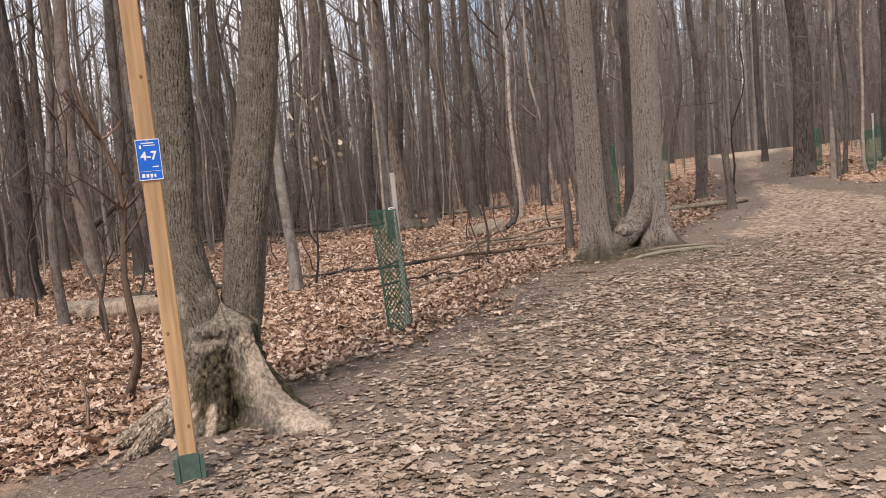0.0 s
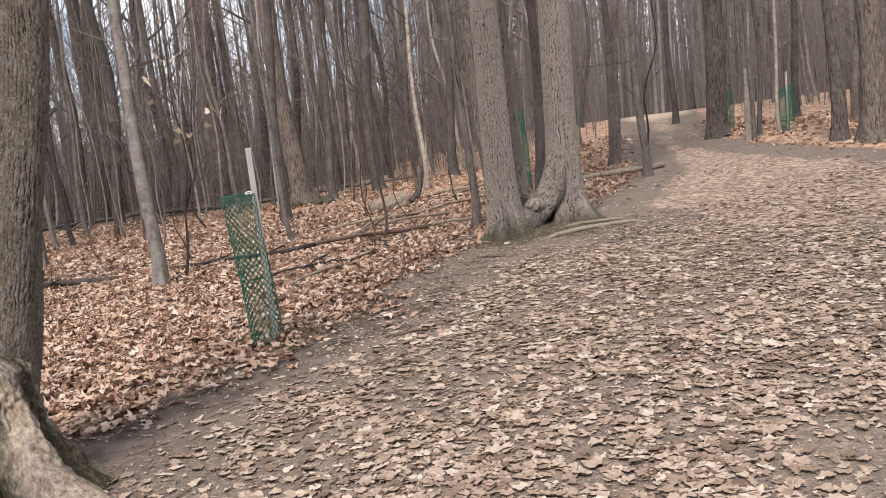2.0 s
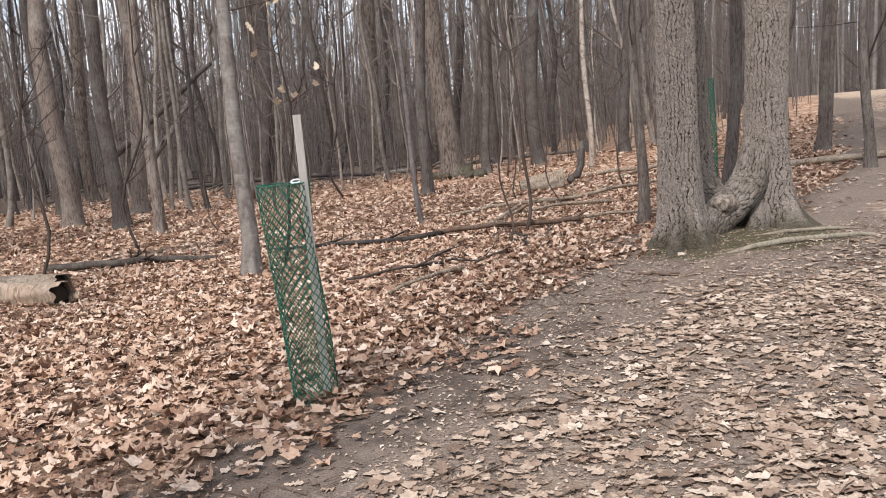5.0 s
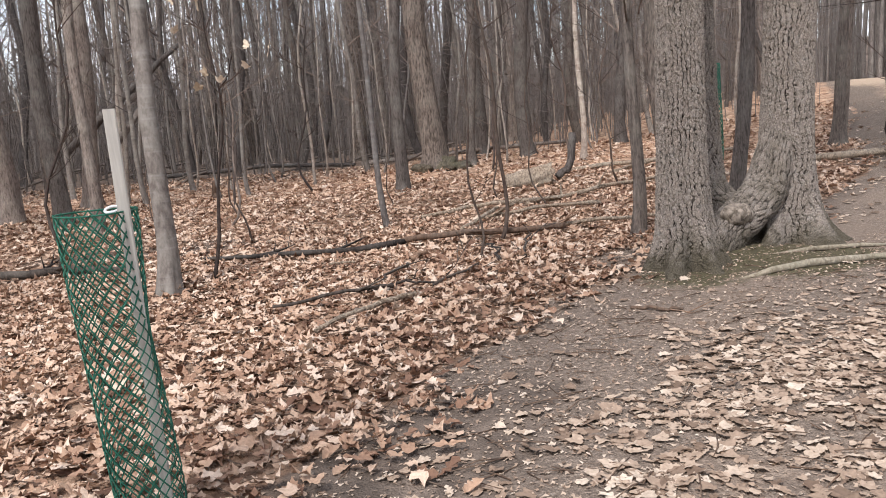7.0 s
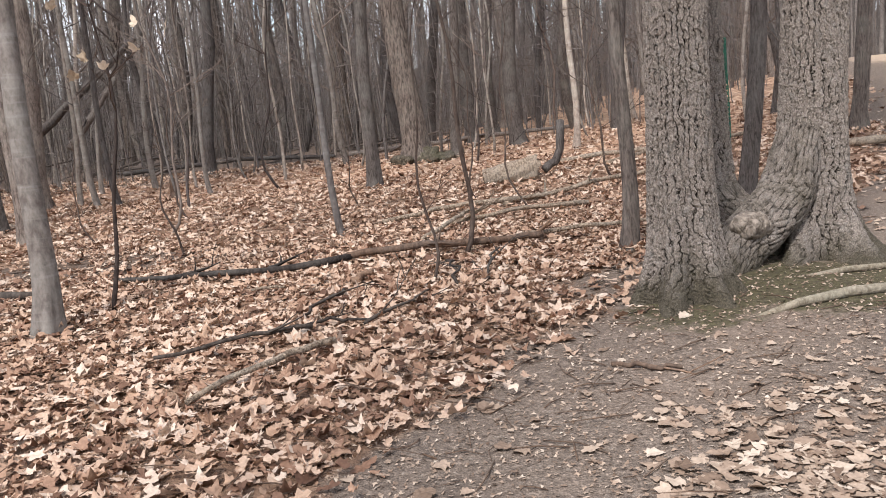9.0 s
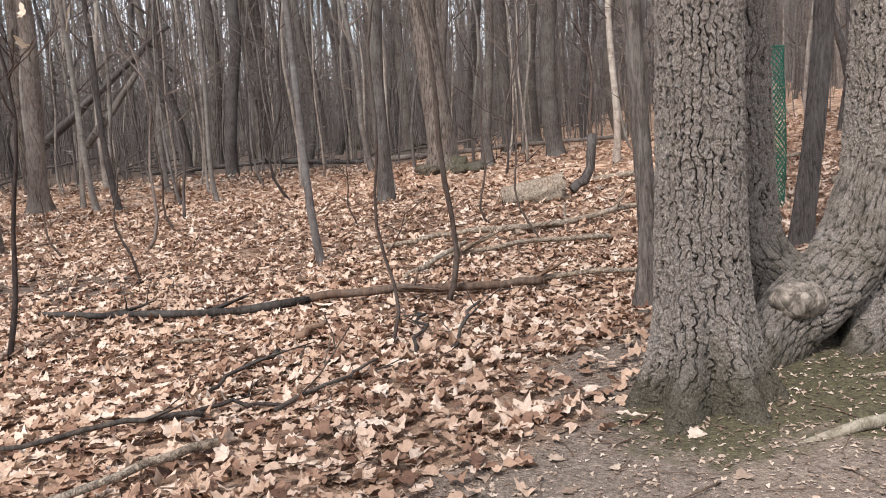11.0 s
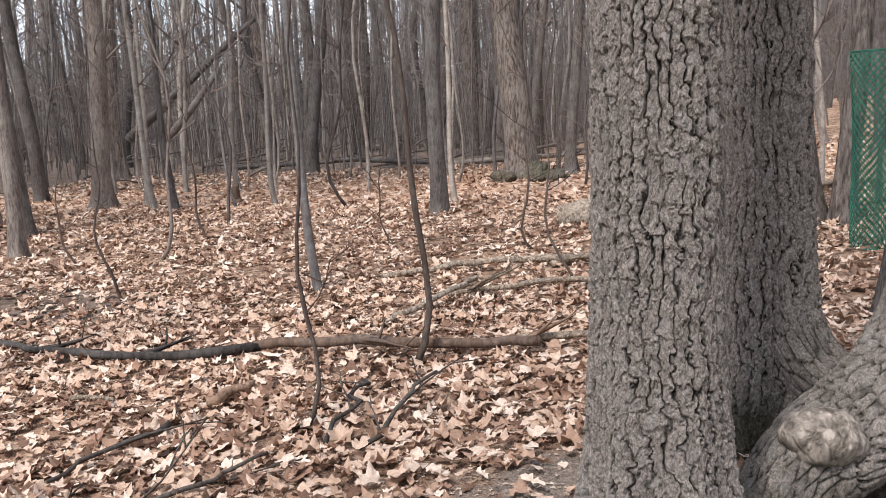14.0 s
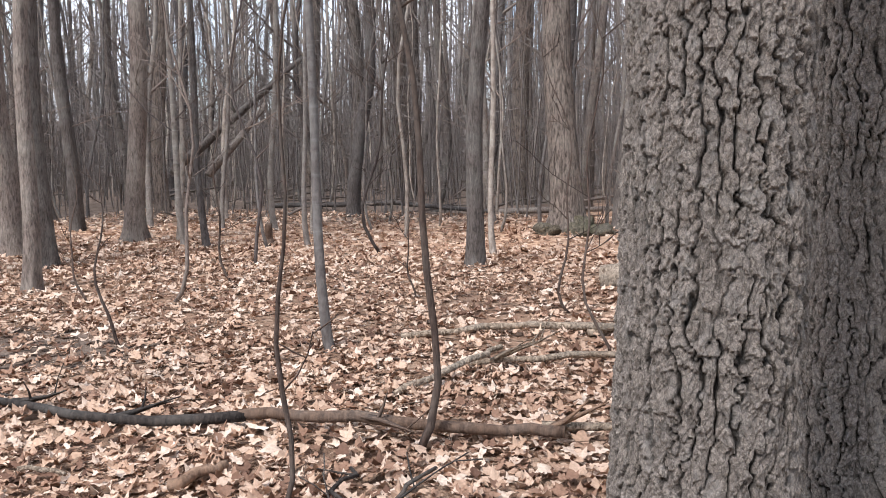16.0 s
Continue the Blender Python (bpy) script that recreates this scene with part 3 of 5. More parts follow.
def plated_trunk(name, height, dia, lean, seed, nth, dz, roots, taper=0.06, cell=0.042, tall=1.6, deep=0.0185, bow=(0, 0)):
    """A trunk with modelled bark plates; roots: list of (angle in degrees, spread, width)."""
    th = np.linspace(0, 2 * np.pi, nth, endpoint=False)
    z = np.concatenate([np.arange(-0.25, 3.4, dz), np.arange(3.4, height, 0.35)])
    T, Z = np.meshgrid(th, z)
    zz = np.maximum(Z, 0)
    R = dia / 2 * (1 - taper * np.minimum(zz, 12) / 3)
    R = R * (1 + 0.03 * np.sin(2 * T + 0.8 * zz + seed) + 0.02 * np.sin(5 * T - 1.3 * zz))
    R = R * (1 + 0.22 * np.exp(-zz / 0.5))
    for ang, spread, width in roots:
        dlt = (T - radians(ang) + np.pi) % (2 * np.pi) - np.pi
        R = R + spread * np.exp(-(dlt / width) ** 2) * np.exp(-zz / 0.17) + 0.25 * spread * np.exp(-(dlt / (width * 0.8)) ** 2) * np.exp(-zz / 0.5)
    per = max(6, int(round(math.pi * dia / cell)))
    P = T / (2 * np.pi)

    rel = bark_relief(P, Z, per, cell * tall, seed)
    fade = np.where(Z > 3.4, 0.3, 1.0)
    R2 = R + deep * (rel - 0.8) * fade
    X = R2 * np.cos(T) + lean[0] * zz + bow[0] * zz * zz
    Y = R2 * np.sin(T) + lean[1] * zz + bow[1] * zz * zz
    me = grid_mesh(name, X, Y, Z, M_PLATE, wrap=True, attrs={"plate": np.clip(rel, 0, 1), "moss": foot_moss_tint(zz + 0.3 * (vnoise(P * 7, Z * 3, 7, seed + 20) - 0.5))})
    me.polygons.foreach_set("use_smooth", np.zeros(len(me.polygons), dtype=bool))
    return me


oak_x, oak_y = 2.07, 11.68
oak_z = float(ground_z(oak_x, oak_y)) - 0.03
oak = thing("oak_tree", pose(oak_x, oak_y, oak_z), "large triple-stemmed oak with deeply plated grey bark beside the trail", "tree")
st = part("stem", plated_trunk("stem", 17, 0.358, (0.012, -0.01), 3, 480, 0.005, [(250, 0.20, 0.30), (200, 0.13, 0.3), (300, 0.16, 0.3), (345, 0.14, 0.35), (110, 0.12, 0.4)]), None, oak, "stem nearest the trail with a flared root foot")
st.location = (0.0, -0.05, 0)
st = part("stem", plated_trunk("stem", 17, 0.305, (-0.01, -0.004), 8, 320, 0.0065, [(300, 0.16, 0.4), (335, 0.3, 0.4), (240, 0.1, 0.4), (80, 0.1, 0.4)]), None, oak, "slimmer stem set behind the others")
st.location = (0.35, 0.93, 0.05)
st = part("stem", plated_trunk("stem", 17, 0.41, (0.03, 0.012), 5, 320, 0.007, [(185, 0.34, 0.3), (235, 0.20, 0.3), (310, 0.24, 0.35), (355, 0.22, 0.35), (60, 0.1, 0.4)], bow=(0.004, 0)), None, oak, "leaning stem with moss round its foot")
st.location = (0.95, 0.66, 0.03)


def lumpy(center, radii, seed, amp=0.12, nu=48, nv=28, material=None, name="burl"):
    u, v = np.meshgrid(np.linspace(0, 2 * np.pi, nu, endpoint=False), np.linspace(0.001, np.pi - 0.001, nv))
    a, b, c = np.sin(v) * np.cos(u), np.sin(v) * np.sin(u), np.cos(v)
    k = 1 + amp * (np.sin(3 * a + 2 * b + seed) * np.sin(4 * c - 2 * a + seed) + 0.5 * np.sin(9 * a + seed) * np.sin(8 * b + 7 * c) + 0.25 * np.sin(21 * a + 3) * np.sin(19 * b - 17 * c))
    return grid_mesh(name, center[0] + radii[0] * k * a, center[1] + radii[1] * k * b, center[2] + radii[2] * k * c, material, wrap=True)


def bark_arm(name, path, radii, owner, label, seed, material=None, deep=0.017, n=180, cell=0.036, moss=0.0):
    """A thick arm of wood along a path, with modelled bark plates."""
    pts, rad = [], []
    m = len(path) - 1
    for i in range(m):
        p0, p1, p2, p3 = (Vector(path[max(0, min(m, i + k))]) for k in (-1, 0, 1, 2))
        for k in range(24):
            t = k / 24
            pts.append(0.5 * ((2 * p1) + (p2 - p0) * t + (2 * p0 - 5 * p1 + 4 * p2 - p3) * t * t + (3 * p1 - p0 - 3 * p2 + p3) * t ** 3))
            rad.append(radii[i] + (radii[i + 1] - radii[i]) * t)
    pts.append(Vector(path[-1]))
    rad.append(radii[-1])
    length = sum((b - a).length for a, b in zip(pts, pts[1:]))
    s = np.linspace(0, length, len(pts))
    P, S = np.meshgrid(np.arange(n) / n, s)
    per = max(8, int(round(2 * math.pi * max(radii) / cell)))
    wu, wv = 1.2 * (vnoise(P * 6, S * 6, 6, seed) - 0.5), 1.2 * (vnoise(P * 7, S * 7, 7, seed + 1) - 0.5)
    e1, val, hang = cells(P * per + wu, S / (cell * 2.6) + wv, per, seed)
    fine = vnoise(P * 60, S * 60, 60, seed + 2)
    rel = ease(0, 0.18, e1) * (0.45 + 0.45 * val + 0.25 * np.clip(hang, -0.6, 0.6)) + 0.35 * (fine - 0.5)
    k = 1 + 0.09 * np.sin(2 * math.pi * P * 3 + 5 * S + seed) + 0.16 * (vnoise(P * 4, S * 4, 4, seed + 3) - 0.5)
    V = np.zeros(P.shape + (3,))
    side = Vector((0.3, -1, 0.1))
    for i, p in enumerate(pts):
        d = (pts[min(i + 1, len(pts) - 1)] - pts[max(i - 1, 0)]).normalized()
        side = (side - d * side.dot(d)).normalized()
        up = d.cross(side)
        r = rad[i] * k[i] + deep * (rel[i] - 0.6)
        for c in range(3):
            V[i, :, c] = p[c] + r * (np.cos(2 * math.pi * P[i]) * side[c] + np.sin(2 * math.pi * P[i]) * up[c])
    me = grid_mesh(name, V[:, :, 0], V[:, :, 1], V[:, :, 2], material or M_PLATE, wrap=True, attrs={"plate": np.clip(rel, 0, 1), "moss": np.maximum(moss, foot_moss_tint(V[:, :, 2]))})
    return part(name, me, None, owner, label)


part("burl", lumpy((0.475, 0.27, 0.335), (0.125, 0.085, 0.092), 2.0, 0.07, material=M_BURL), None, oak, "pale rounded burl between two stems")
bark_arm("root_saddle", [(0.24, 0.2, -0.04), (0.42, 0.36, 0.2), (0.62, 0.44, 0.34), (0.8, 0.54, 0.52), (0.94, 0.64, 0.95)], [0.15, 0.16, 0.165, 0.18, 0.15], oak, "arm of wood rising from the burl into a stem", 3, moss=0.5)
bark_arm("root_saddle", [(0.37, 0.94, 0.82), (0.43, 0.86, 0.5), (0.56, 0.72, 0.33), (0.74, 0.63, 0.31), (0.9, 0.63, 0.46)], [0.08, 0.11, 0.125, 0.135, 0.12], oak, "mossy saddle of wood joining two stems", 23, moss=0.5)
crown = Shape()
rng = random.Random(77)
for bx, by in ((0, 0), (0.36, 1.22), (1.25, 0.8)):
    for k in range(12):
        z = rng.uniform(6.5, 16.8)
        a = rng.uniform(0, 6.28)
        branch(crown, rng, (bx + 0.02 * z, by, z), (math.cos(a), math.sin(a), 0.8), rng.uniform(2.5, 5), 0.07, 2, (4, 5))
part("crown", crown, M_TWIG, oak)


def surface_root(points, radii, label):
    """A root that snakes along the ground, half sunk."""
    sh = Shape()
    pts = [(x, y, float(ground_z(x, y)) + h) for x, y, h in points]
    sh.tube(pts, radii, 10, wob=0.15, rng=random.Random(len(points)))
    x, y, h = points[0]
    ob = part("surface_root", sh, M_ROOTGREY)
    tagged(ob, label, "root")


M_ROOTGREY = bark("root_bark", (0.33, 0.29, 0.22), (0.16, 0.13, 0.09), 30, 0.6, 0.008, moss=0.15, tint=False)
surface_root([(2.35, 11.12, -0.01), (2.6, 11.22, 0.02), (2.9, 11.32, 0.025), (3.25, 11.36, 0.025), (3.6, 11.5, 0.015), (3.95, 11.55, -0.03)], [0.012, 0.024, 0.028, 0.026, 0.022, 0.012], "long pale root lying across the mossy earth by the oak")
surface_root([(2.75, 11.72, -0.01), (3.05, 11.8, 0.02), (3.45, 11.88, 0.02), (3.9, 11.95, -0.02)], [0.014, 0.02, 0.018, 0.01], "short mossy root lying beside the oak")

# ---- twin-stemmed maple behind the marker post ----
map_x, map_y = -1.47, 5.42
map_z = float(ground_z(map_x, map_y))
maple = thing("maple_tree", pose(map_x, map_y, map_z), "twin-stemmed maple with mossy bark and a bare hollow root foot", "tree")


def maple_stem(seed, dia, pts, label, n=260, foot=0.0):
    zs = np.concatenate([np.arange(-0.2, 3.2, 0.009), np.arange(3.2, 14, 0.4)])
    pz = [p[2] for p in pts]
    cx, cy = np.interp(zs, pz, [p[0] for p in pts]), np.interp(zs, pz, [p[1] for p in pts])
    T, Z = np.meshgrid(np.linspace(0, 2 * np.pi, n, endpoint=False), zs)
    zz = np.maximum(Z, 0)
    R = dia / 2 * (1 - 0.045 * np.minimum(zz, 13)) * (1 + 0.04 * np.sin(2 * T + zz + seed) + 0.03 * np.sin(3 * T - 2 * zz))
    R = R * (1 + foot * np.exp(-(zz / 0.5) ** 2))
    rel = bark_relief((T / (2 * np.pi)) % 1.0, Z, 36, 0.055, seed)
    R = R + 0.011 * (rel - 0.6) * np.where(Z > 3.2, 0.3, 1.0) + 0.012 * np.sin(6 * T + 7 * Z) * np.exp(-zz / 0.5)
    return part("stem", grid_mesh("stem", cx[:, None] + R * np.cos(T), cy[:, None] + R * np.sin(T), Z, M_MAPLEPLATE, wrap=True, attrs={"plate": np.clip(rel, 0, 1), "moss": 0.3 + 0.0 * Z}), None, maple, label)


maple_stem(2, 0.275, [(-0.03, -0.06, -0.2), (-0.06, -0.05, 0.4), (-0.12, -0.02, 0.8), (-0.19, 0.02, 1.2), (-0.17, 0.1, 1.7), (-0.14, 0.16, 2.4), (-0.1, 0.25, 5), (-0.2, 0.4, 14)], "straight grey stem", foot=0.3)
maple_stem(6, 0.27, [(0.06, 0.06, -0.2), (0.07, 0.07, 0.35), (0.12, 0.1, 0.6), (0.165, 0.13, 0.85), (0.215, 0.16, 1.2), (0.33, 0.24, 1.8), (0.42, 0.32, 2.5), (0.56, 0.42, 3.4), (0.75, 0.5, 5), (1.3, 0.8, 14)], "stem that forks from the foot and leans away", foot=0.05)

ARM = dict(deep=0.03, n=120, cell=0.028)


def maple_foot(n=360):
    """The swollen foot that carries both stems: one skin with a long bare root, dark mossy folds and a hollow."""
    z = np.concatenate([np.arange(-0.12, 0.6, 0.006), np.linspace(0.6, 0.74, 24)])
    T, Z = np.meshgrid(np.linspace(-np.pi, np.pi, n, endpoint=False), z)
    P, zz = (T + np.pi) / (2 * np.pi), np.maximum(Z, 0)

    def at(deg, width):
        d = (T - radians(deg) + np.pi) % (2 * np.pi) - np.pi
        return np.exp(-(d / width) ** 2)
    R = 0.2 + 0.07 * np.exp(-zz / 0.25)
    for deg, spread, width, fall in ((-38, 0.41, 0.3, 0.15), (-38, 0.16, 0.5, 0.34), (5, 0.22, 0.4, 0.16), (45, 0.2, 0.4, 0.15), (205, 0.2, 0.3, 0.14), (236, 0.2, 0.26, 0.13), (-98, 0.1, 0.25, 0.12), (130, 0.15, 0.5, 0.15)):
        R = R + spread * at(deg, width) * np.exp(-zz / fall)
    R = R - 0.17 * at(-66, 0.17) * np.exp(-((Z - 0.05) / 0.075) ** 2)
    R = R - 0.045 * at(-102, 0.55) * np.exp(-((Z - 0.53) / 0.018) ** 2) + 0.028 * at(-108, 0.6) * np.exp(-((Z - 0.45) / 0.06) ** 2)
    R = R - 0.05 * at(-72, 0.1) * np.exp(-((Z - 0.28) / 0.16) ** 2)
    ridges = vnoise(P * 46 + 2.5 * zz, Z * 5, 46, 3) - 0.5
    knobs = vnoise(P * 110, Z * 34, 110, 5) - 0.5
    broad = vnoise(P * 17, Z * 7, 17, 8) - 0.5
    R = R + 0.045 * ridges + 0.03 * knobs + 0.05 * broad
    R = R * (1 - 0.92 * ease(0.58, 0.75, Z))
    bare = np.maximum(at(-38, 0.3) * ease(0.62, 0.42, Z + 0.3 * broad), np.maximum(at(206, 0.22), at(236, 0.2)) * ease(0.24, 0.1, Z))
    bare = np.maximum(bare, at(-100, 0.14) * ease(0.22, 0.1, Z))
    # Last term paints the hollow's inside dark, adding to its modelled shade.
    dark = np.maximum(np.maximum(at(-92, 0.52) * ease(0.52, 0.4, Z), 1.1 * at(-6, 0.2)), at(-68, 0.22) * ease(0.3, 0.1, Z))
    bare = np.clip(bare + 0.55 * broad + 0.35 * knobs, 0, 1) * (bare > 0.08)
    return grid_mesh("foot", 0.02 + R * np.cos(T), -0.02 + R * np.sin(T), Z, M_FOOT, wrap=True, attrs={"bare": bare, "dark": np.clip(dark + 0.6 * broad + 0.4 * ridges, 0, 1)})


part("foot", maple_foot(), None, maple, "swollen foot with a bare buff root, mossy folds and a hollow")
bark_arm("root", [(-0.2, -0.1, 0.2), (-0.38, -0.27, 0.1), (-0.52, -0.42, 0.015), (-0.62, -0.5, -0.05)], [0.07, 0.05, 0.042, 0.03], maple, "bare pale root end", 14, M_ROOTWOOD, **ARM)
bark_arm("root", [(-0.15, -0.2, 0.16), (-0.31, -0.44, 0.08), (-0.38, -0.58, 0.0), (-0.44, -0.68, -0.06)], [0.06, 0.05, 0.042, 0.03], maple, "bare pale root end", 15, M_ROOTWOOD, **ARM)
part("burl", lumpy((-0.105, -0.04, 0.7), (0.14, 0.118, 0.26), 5.0, 0.04, material=M_PALEFOLD), None, maple, "swollen pale fold of bark on the foot")
crown = Shape()
for k in range(16):
    z = rng.uniform(5.0, 13.5)
    a = rng.uniform(0, 6.28)
    two = k % 2
    branch(crown, rng, ((0.05 + 0.09 * z) if two else -0.02 * z, 0.06 * z, z), (math.cos(a), math.sin(a), 0.9), rng.uniform(2, 4), 0.05, 2, (4, 4))
part("crown", crown, M_TWIG, maple)

# ---- marker post ----
pz = float(ground_z(-1.40, 4.28)) - 0.02
post = thing("marker_post", pose(-1.40, 4.28, pz, 0, -0.2, 20), "square pine trail marker post with a blue number plate", "signpost")
part("timber", Shape().box(-0.044, 0.044, -0.044, 0.044, 0.02, 2.75, 0.006), M_POST, post, smooth=False)
sl = part("ground_sleeve", Shape().box(-0.053, 0.053, -0.053, 0.053, -0.1, 0.16, 0.004), M_SLEEVE, post, "green painted steel ground sleeve", smooth=False)
for sx in (-1, 1):
    part("flange", Shape().box(sx * 0.053, sx * 0.075, -0.06, -0.045, -0.05, 0.15, 0.002), M_SLEEVE, sl, smooth=False)
for kx, kz in ((0.012, 2.05), (-0.02, 0.78), (0.02, 0.3)):
    k = part("knot", lumpy((kx, -0.0435, kz), (0.008, 0.003, 0.011), 1.0, 0.1, 14, 8, M_KNOT, "knot"), None, post)
plate = part("sign_plate", Shape().box(-0.056, 0.056, -0.049, -0.0455, 1.545, 1.745, 0.001), M_SIGN, post, "blue enamel plate with white lettering", smooth=False)
bd = Shape()
for a in ((-0.056, 0.056, 1.741, 1.745), (-0.056, 0.056, 1.545, 1.549), (-0.056, -0.0535, 1.549, 1.741), (0.0535, 0.056, 1.549, 1.741), (-0.05, 0.05, 1.588, 1.5895)):
    bd.box(a[0], a[1], -0.0505, -0.049, a[2], a[3])
part("border", bd, M_WHITE, plate, smooth=False)
fc = bpy.data.curves.new("number", "FONT")
fc.body, fc.size, fc.extrude, fc.align_x = "4-7", 0.058, 0.0006, "CENTER"
fc.offset = 0.0014
fc.materials.append(M_WHITE)
num = part("number", fc, None, plate, "white figures")
num.location, num.rotation_euler = (0, -0.0505, 1.645), (radians(90), 0, 0)
for x0, x1, z0, z1 in ((-0.03, 0.03, 1.724, 1.729), (-0.02, 0.035, 1.713, 1.717), (0.012, 0.04, 1.607, 1.613), (-0.04, -0.03, 1.7, 1.717), (-0.042, -0.028, 1.558, 1.578), (-0.022, -0.009, 1.558, 1.576), (-0.003, 0.009, 1.558, 1.576), (0.015, 0.024, 1.558, 1.574)):
    part("text_bar", Shape().box(x0, x1, -0.0505, -0.049, z0, z1), M_WHITE, plate, smooth=False)
for z in (1.737, 1.553):
    part("screw", lumpy((0, -0.05, z), (0.004, 0.002, 0.004), 1.0, 0.0, 12, 8, M_BOLT, "screw"), None, plate)


# ---- tree guards ----
def tree_guard(x, y, dia, height, label, stake_h=0, lean=(0, 0), cell=0.05, wire=0.0032, solid=True, n_side=4):
    """A tube of diamond-mesh netting round a young tree, tied to a stake."""
    base = thing("tree_guard", pose(x, y, float(ground_z(x, y))), label, "tree guard", "tree guards")
    rng = random.Random(int(x * 100))
    count = max(6, int(round(math.pi * dia / cell)))
    net = Shape()

    def at(a, z):
        u = z / height
        r = dia / 2 * (1 + 0.09 * math.sin(3 * a + 5 * u) + 0.05 * math.sin(7 * u + 2 * a) + 0.12 * (u - 0.5))
        return (r * math.cos(a) + lean[0] * z, r * math.sin(a) + lean[1] * z, z)
    turns = height / (cell * 1.25) / count
    steps = max(10, int(height / 0.04))
    for s in (-1, 1):
        for k in range(count):
            a0 = 2 * math.pi * k / count
            net.tube([at(a0 + s * 2 * math.pi * turns * i / steps, height * i / steps) for i in range(steps + 1)], [wire] * (steps + 1), n_side, caps=False)
    part("netting", net, M_GUARD, base, "green plastic diamond mesh")
    for z in (0.004, height - 0.004):
        part("rim", Shape().tube([at(2 * math.pi * i / 24, z) for i in range(25)], [wire * 1.2] * 25, 4, caps=False), M_GUARD, base)
    if stake_h:
        sx, sy = dia * 0.30, -dia * 0.05
        st_ = part("stake", Shape().box(-0.019, 0.019, -0.015, 0.015, -0.2, stake_h, 0.003), M_STAKE, base, "weathered pale wooden stake", smooth=False)
        st_.location = (sx, sy, 0)
        st_.rotation_euler = (radians(2.0), radians(-0.5), radians(20))
        tie = Shape().tube([(sx + lean[0] * 1.2 + 0.024 * math.cos(a), sy - 0.035 * height + 0.022 * math.sin(a), height + 0.005 + 0.008 * math.sin(a)) for a in np.linspace(0, 6.28, 14)], [0.005] * 14, 6, caps=False)
        part("tie", tie, M_TIE, base, "white plastic tie")
    return base


tree_guard(-0.47, 7.9, 0.235, 1.13, "green mesh tree guard with a pale wooden stake beside the trail", 1.46, (-0.03, -0.03), cell=0.042, wire=0.0028)
tree_guard(3.38, 16.75, 0.29, 1.55, "tall green mesh tree guard behind the oak", 0, (0.0, 0.0), wire=0.0045)
for gx_, gy_, gh, gw in ((10.35, 23.3, 1.0, 0.26), (10.9, 24.9, 1.0, 0.26), (10.4, 20.5, 0.95, 0.22), (11.3, 21.9, 0.95, 0.22), (7.2, 26.95, 1.1, 0.26)):
    tree_guard(gx_, gy_, gw, gh, "green mesh tree guard among trees beyond the trail", 1.35 if gx_ == 10.4 else 0, wire=0.005, cell=0.07)

# ---- trees that stand near the walk ----
G = "bare woodland trees"
tree(-2.12, 12.0, 0.185, -0.03, 0.05, "smooth grey young tree with pale bands on its bark", mat=M_SMOOTH, seed=11, n=20, height=12, bend=0.5, flare=0.7)
tree(-1.12, 19.45, 0.235, 0.02, 0.0, "straight grey tree standing in leaf litter", G, M_GREY, seed=12, n=18)
thick = tree(-0.95, 23.5, 0.58, 0.0, 0.0, "thick oak with furrowed bark and a dark mossy foot", G, M_OAK, seed=13, n=24, flare=1.1)
for fx, fy, rx, rz in ((0.26, -0.16, 0.24, 0.26), (0.52, -0.1, 0.3, 0.16), (-0.25, -0.2, 0.24, 0.16)):
    part("root_foot", lumpy((fx, fy, 0.04), (rx, 0.28, rz), fx * 9, 0.2, 30, 18, M_MOSSBARK, "root_foot"), None, thick, "dark mossy root foot")
tree(-0.2, 24.0, 0.22, 0.02, 0.0, "slim tree close beside a thick oak", G, M_GREY, seed=14, flare=0.9)
tree(-1.27, 20.6, 0.09, 0.03, 0.0, "thin pale smooth young tree", G, M_SMOOTH, seed=15)
tree(-0.75, 15.2, 0.085, -0.03, 0.0, "thin pale sapling with smooth bark", mat=M_SMOOTH, seed=16, height=7, n=10, flare=0.3, bend=0.15, stubs=0)
tree(1.93, 13.1, 0.135, -0.03, 0.0, "slim young tree leaning close behind the oak", mat=M_GREY, seed=17, height=8, n=12)
tree(6.0, 19.6, 0.2, 0.02, 0.0, "grey tree with a dark hollow foot beside the trail", G, M_GREY, seed=19, flare=1.3)
tree(5.75, 16.85, 0.17, 0.05, 0.0, "slim grey tree at the edge of the trail", G, M_GREY, seed=20)
tree(3.2, 14.75, 0.19, 0.03, 0.0, "straight grey trunk rising behind the oak", G, M_GREY, seed=18, flare=0.25)
tree(3.05, 18.1, 0.3, 0.03, 0.0, "grey tree with two stems from one foot", G, M_OAK, seed=43, n=18, flare=0.8)
tree(3.34, 18.0, 0.24, 0.09, 0.0, "second stem leaning from a shared foot", G, M_OAK, seed=44, n=16, flare=0.6)
tree(9.3, 21.75, 0.56, 0.0, 0.0, "thick dark tree beyond the trail", G, M_OAK, seed=21, n=20)
tree(9.72, 17.2, 0.33, 0.03, 0.0, "thick dark tree at the far side of the trail", G, M_OAK, seed=45, n=20)
tree(9.75, 16.2, 0.5, 0.05, 0.0, "dark tree close beside a thicker one", G, M_OAK, seed=46, n=18)
tree(10.5, 27.4, 0.22, 0.04, 0.0, "slim tree by the trail's rise", G, M_GREY, seed=22)
tree(9.2, 19.6, 0.1, 0.04, 0.0, "thin young tree beside the trail", G, M_GREY, seed=23)
tree(-5.1, 16.65, 0.2, 0.03, 0.01, "grey tree in the leaf litter", G, M_GREY, seed=24, n=16)
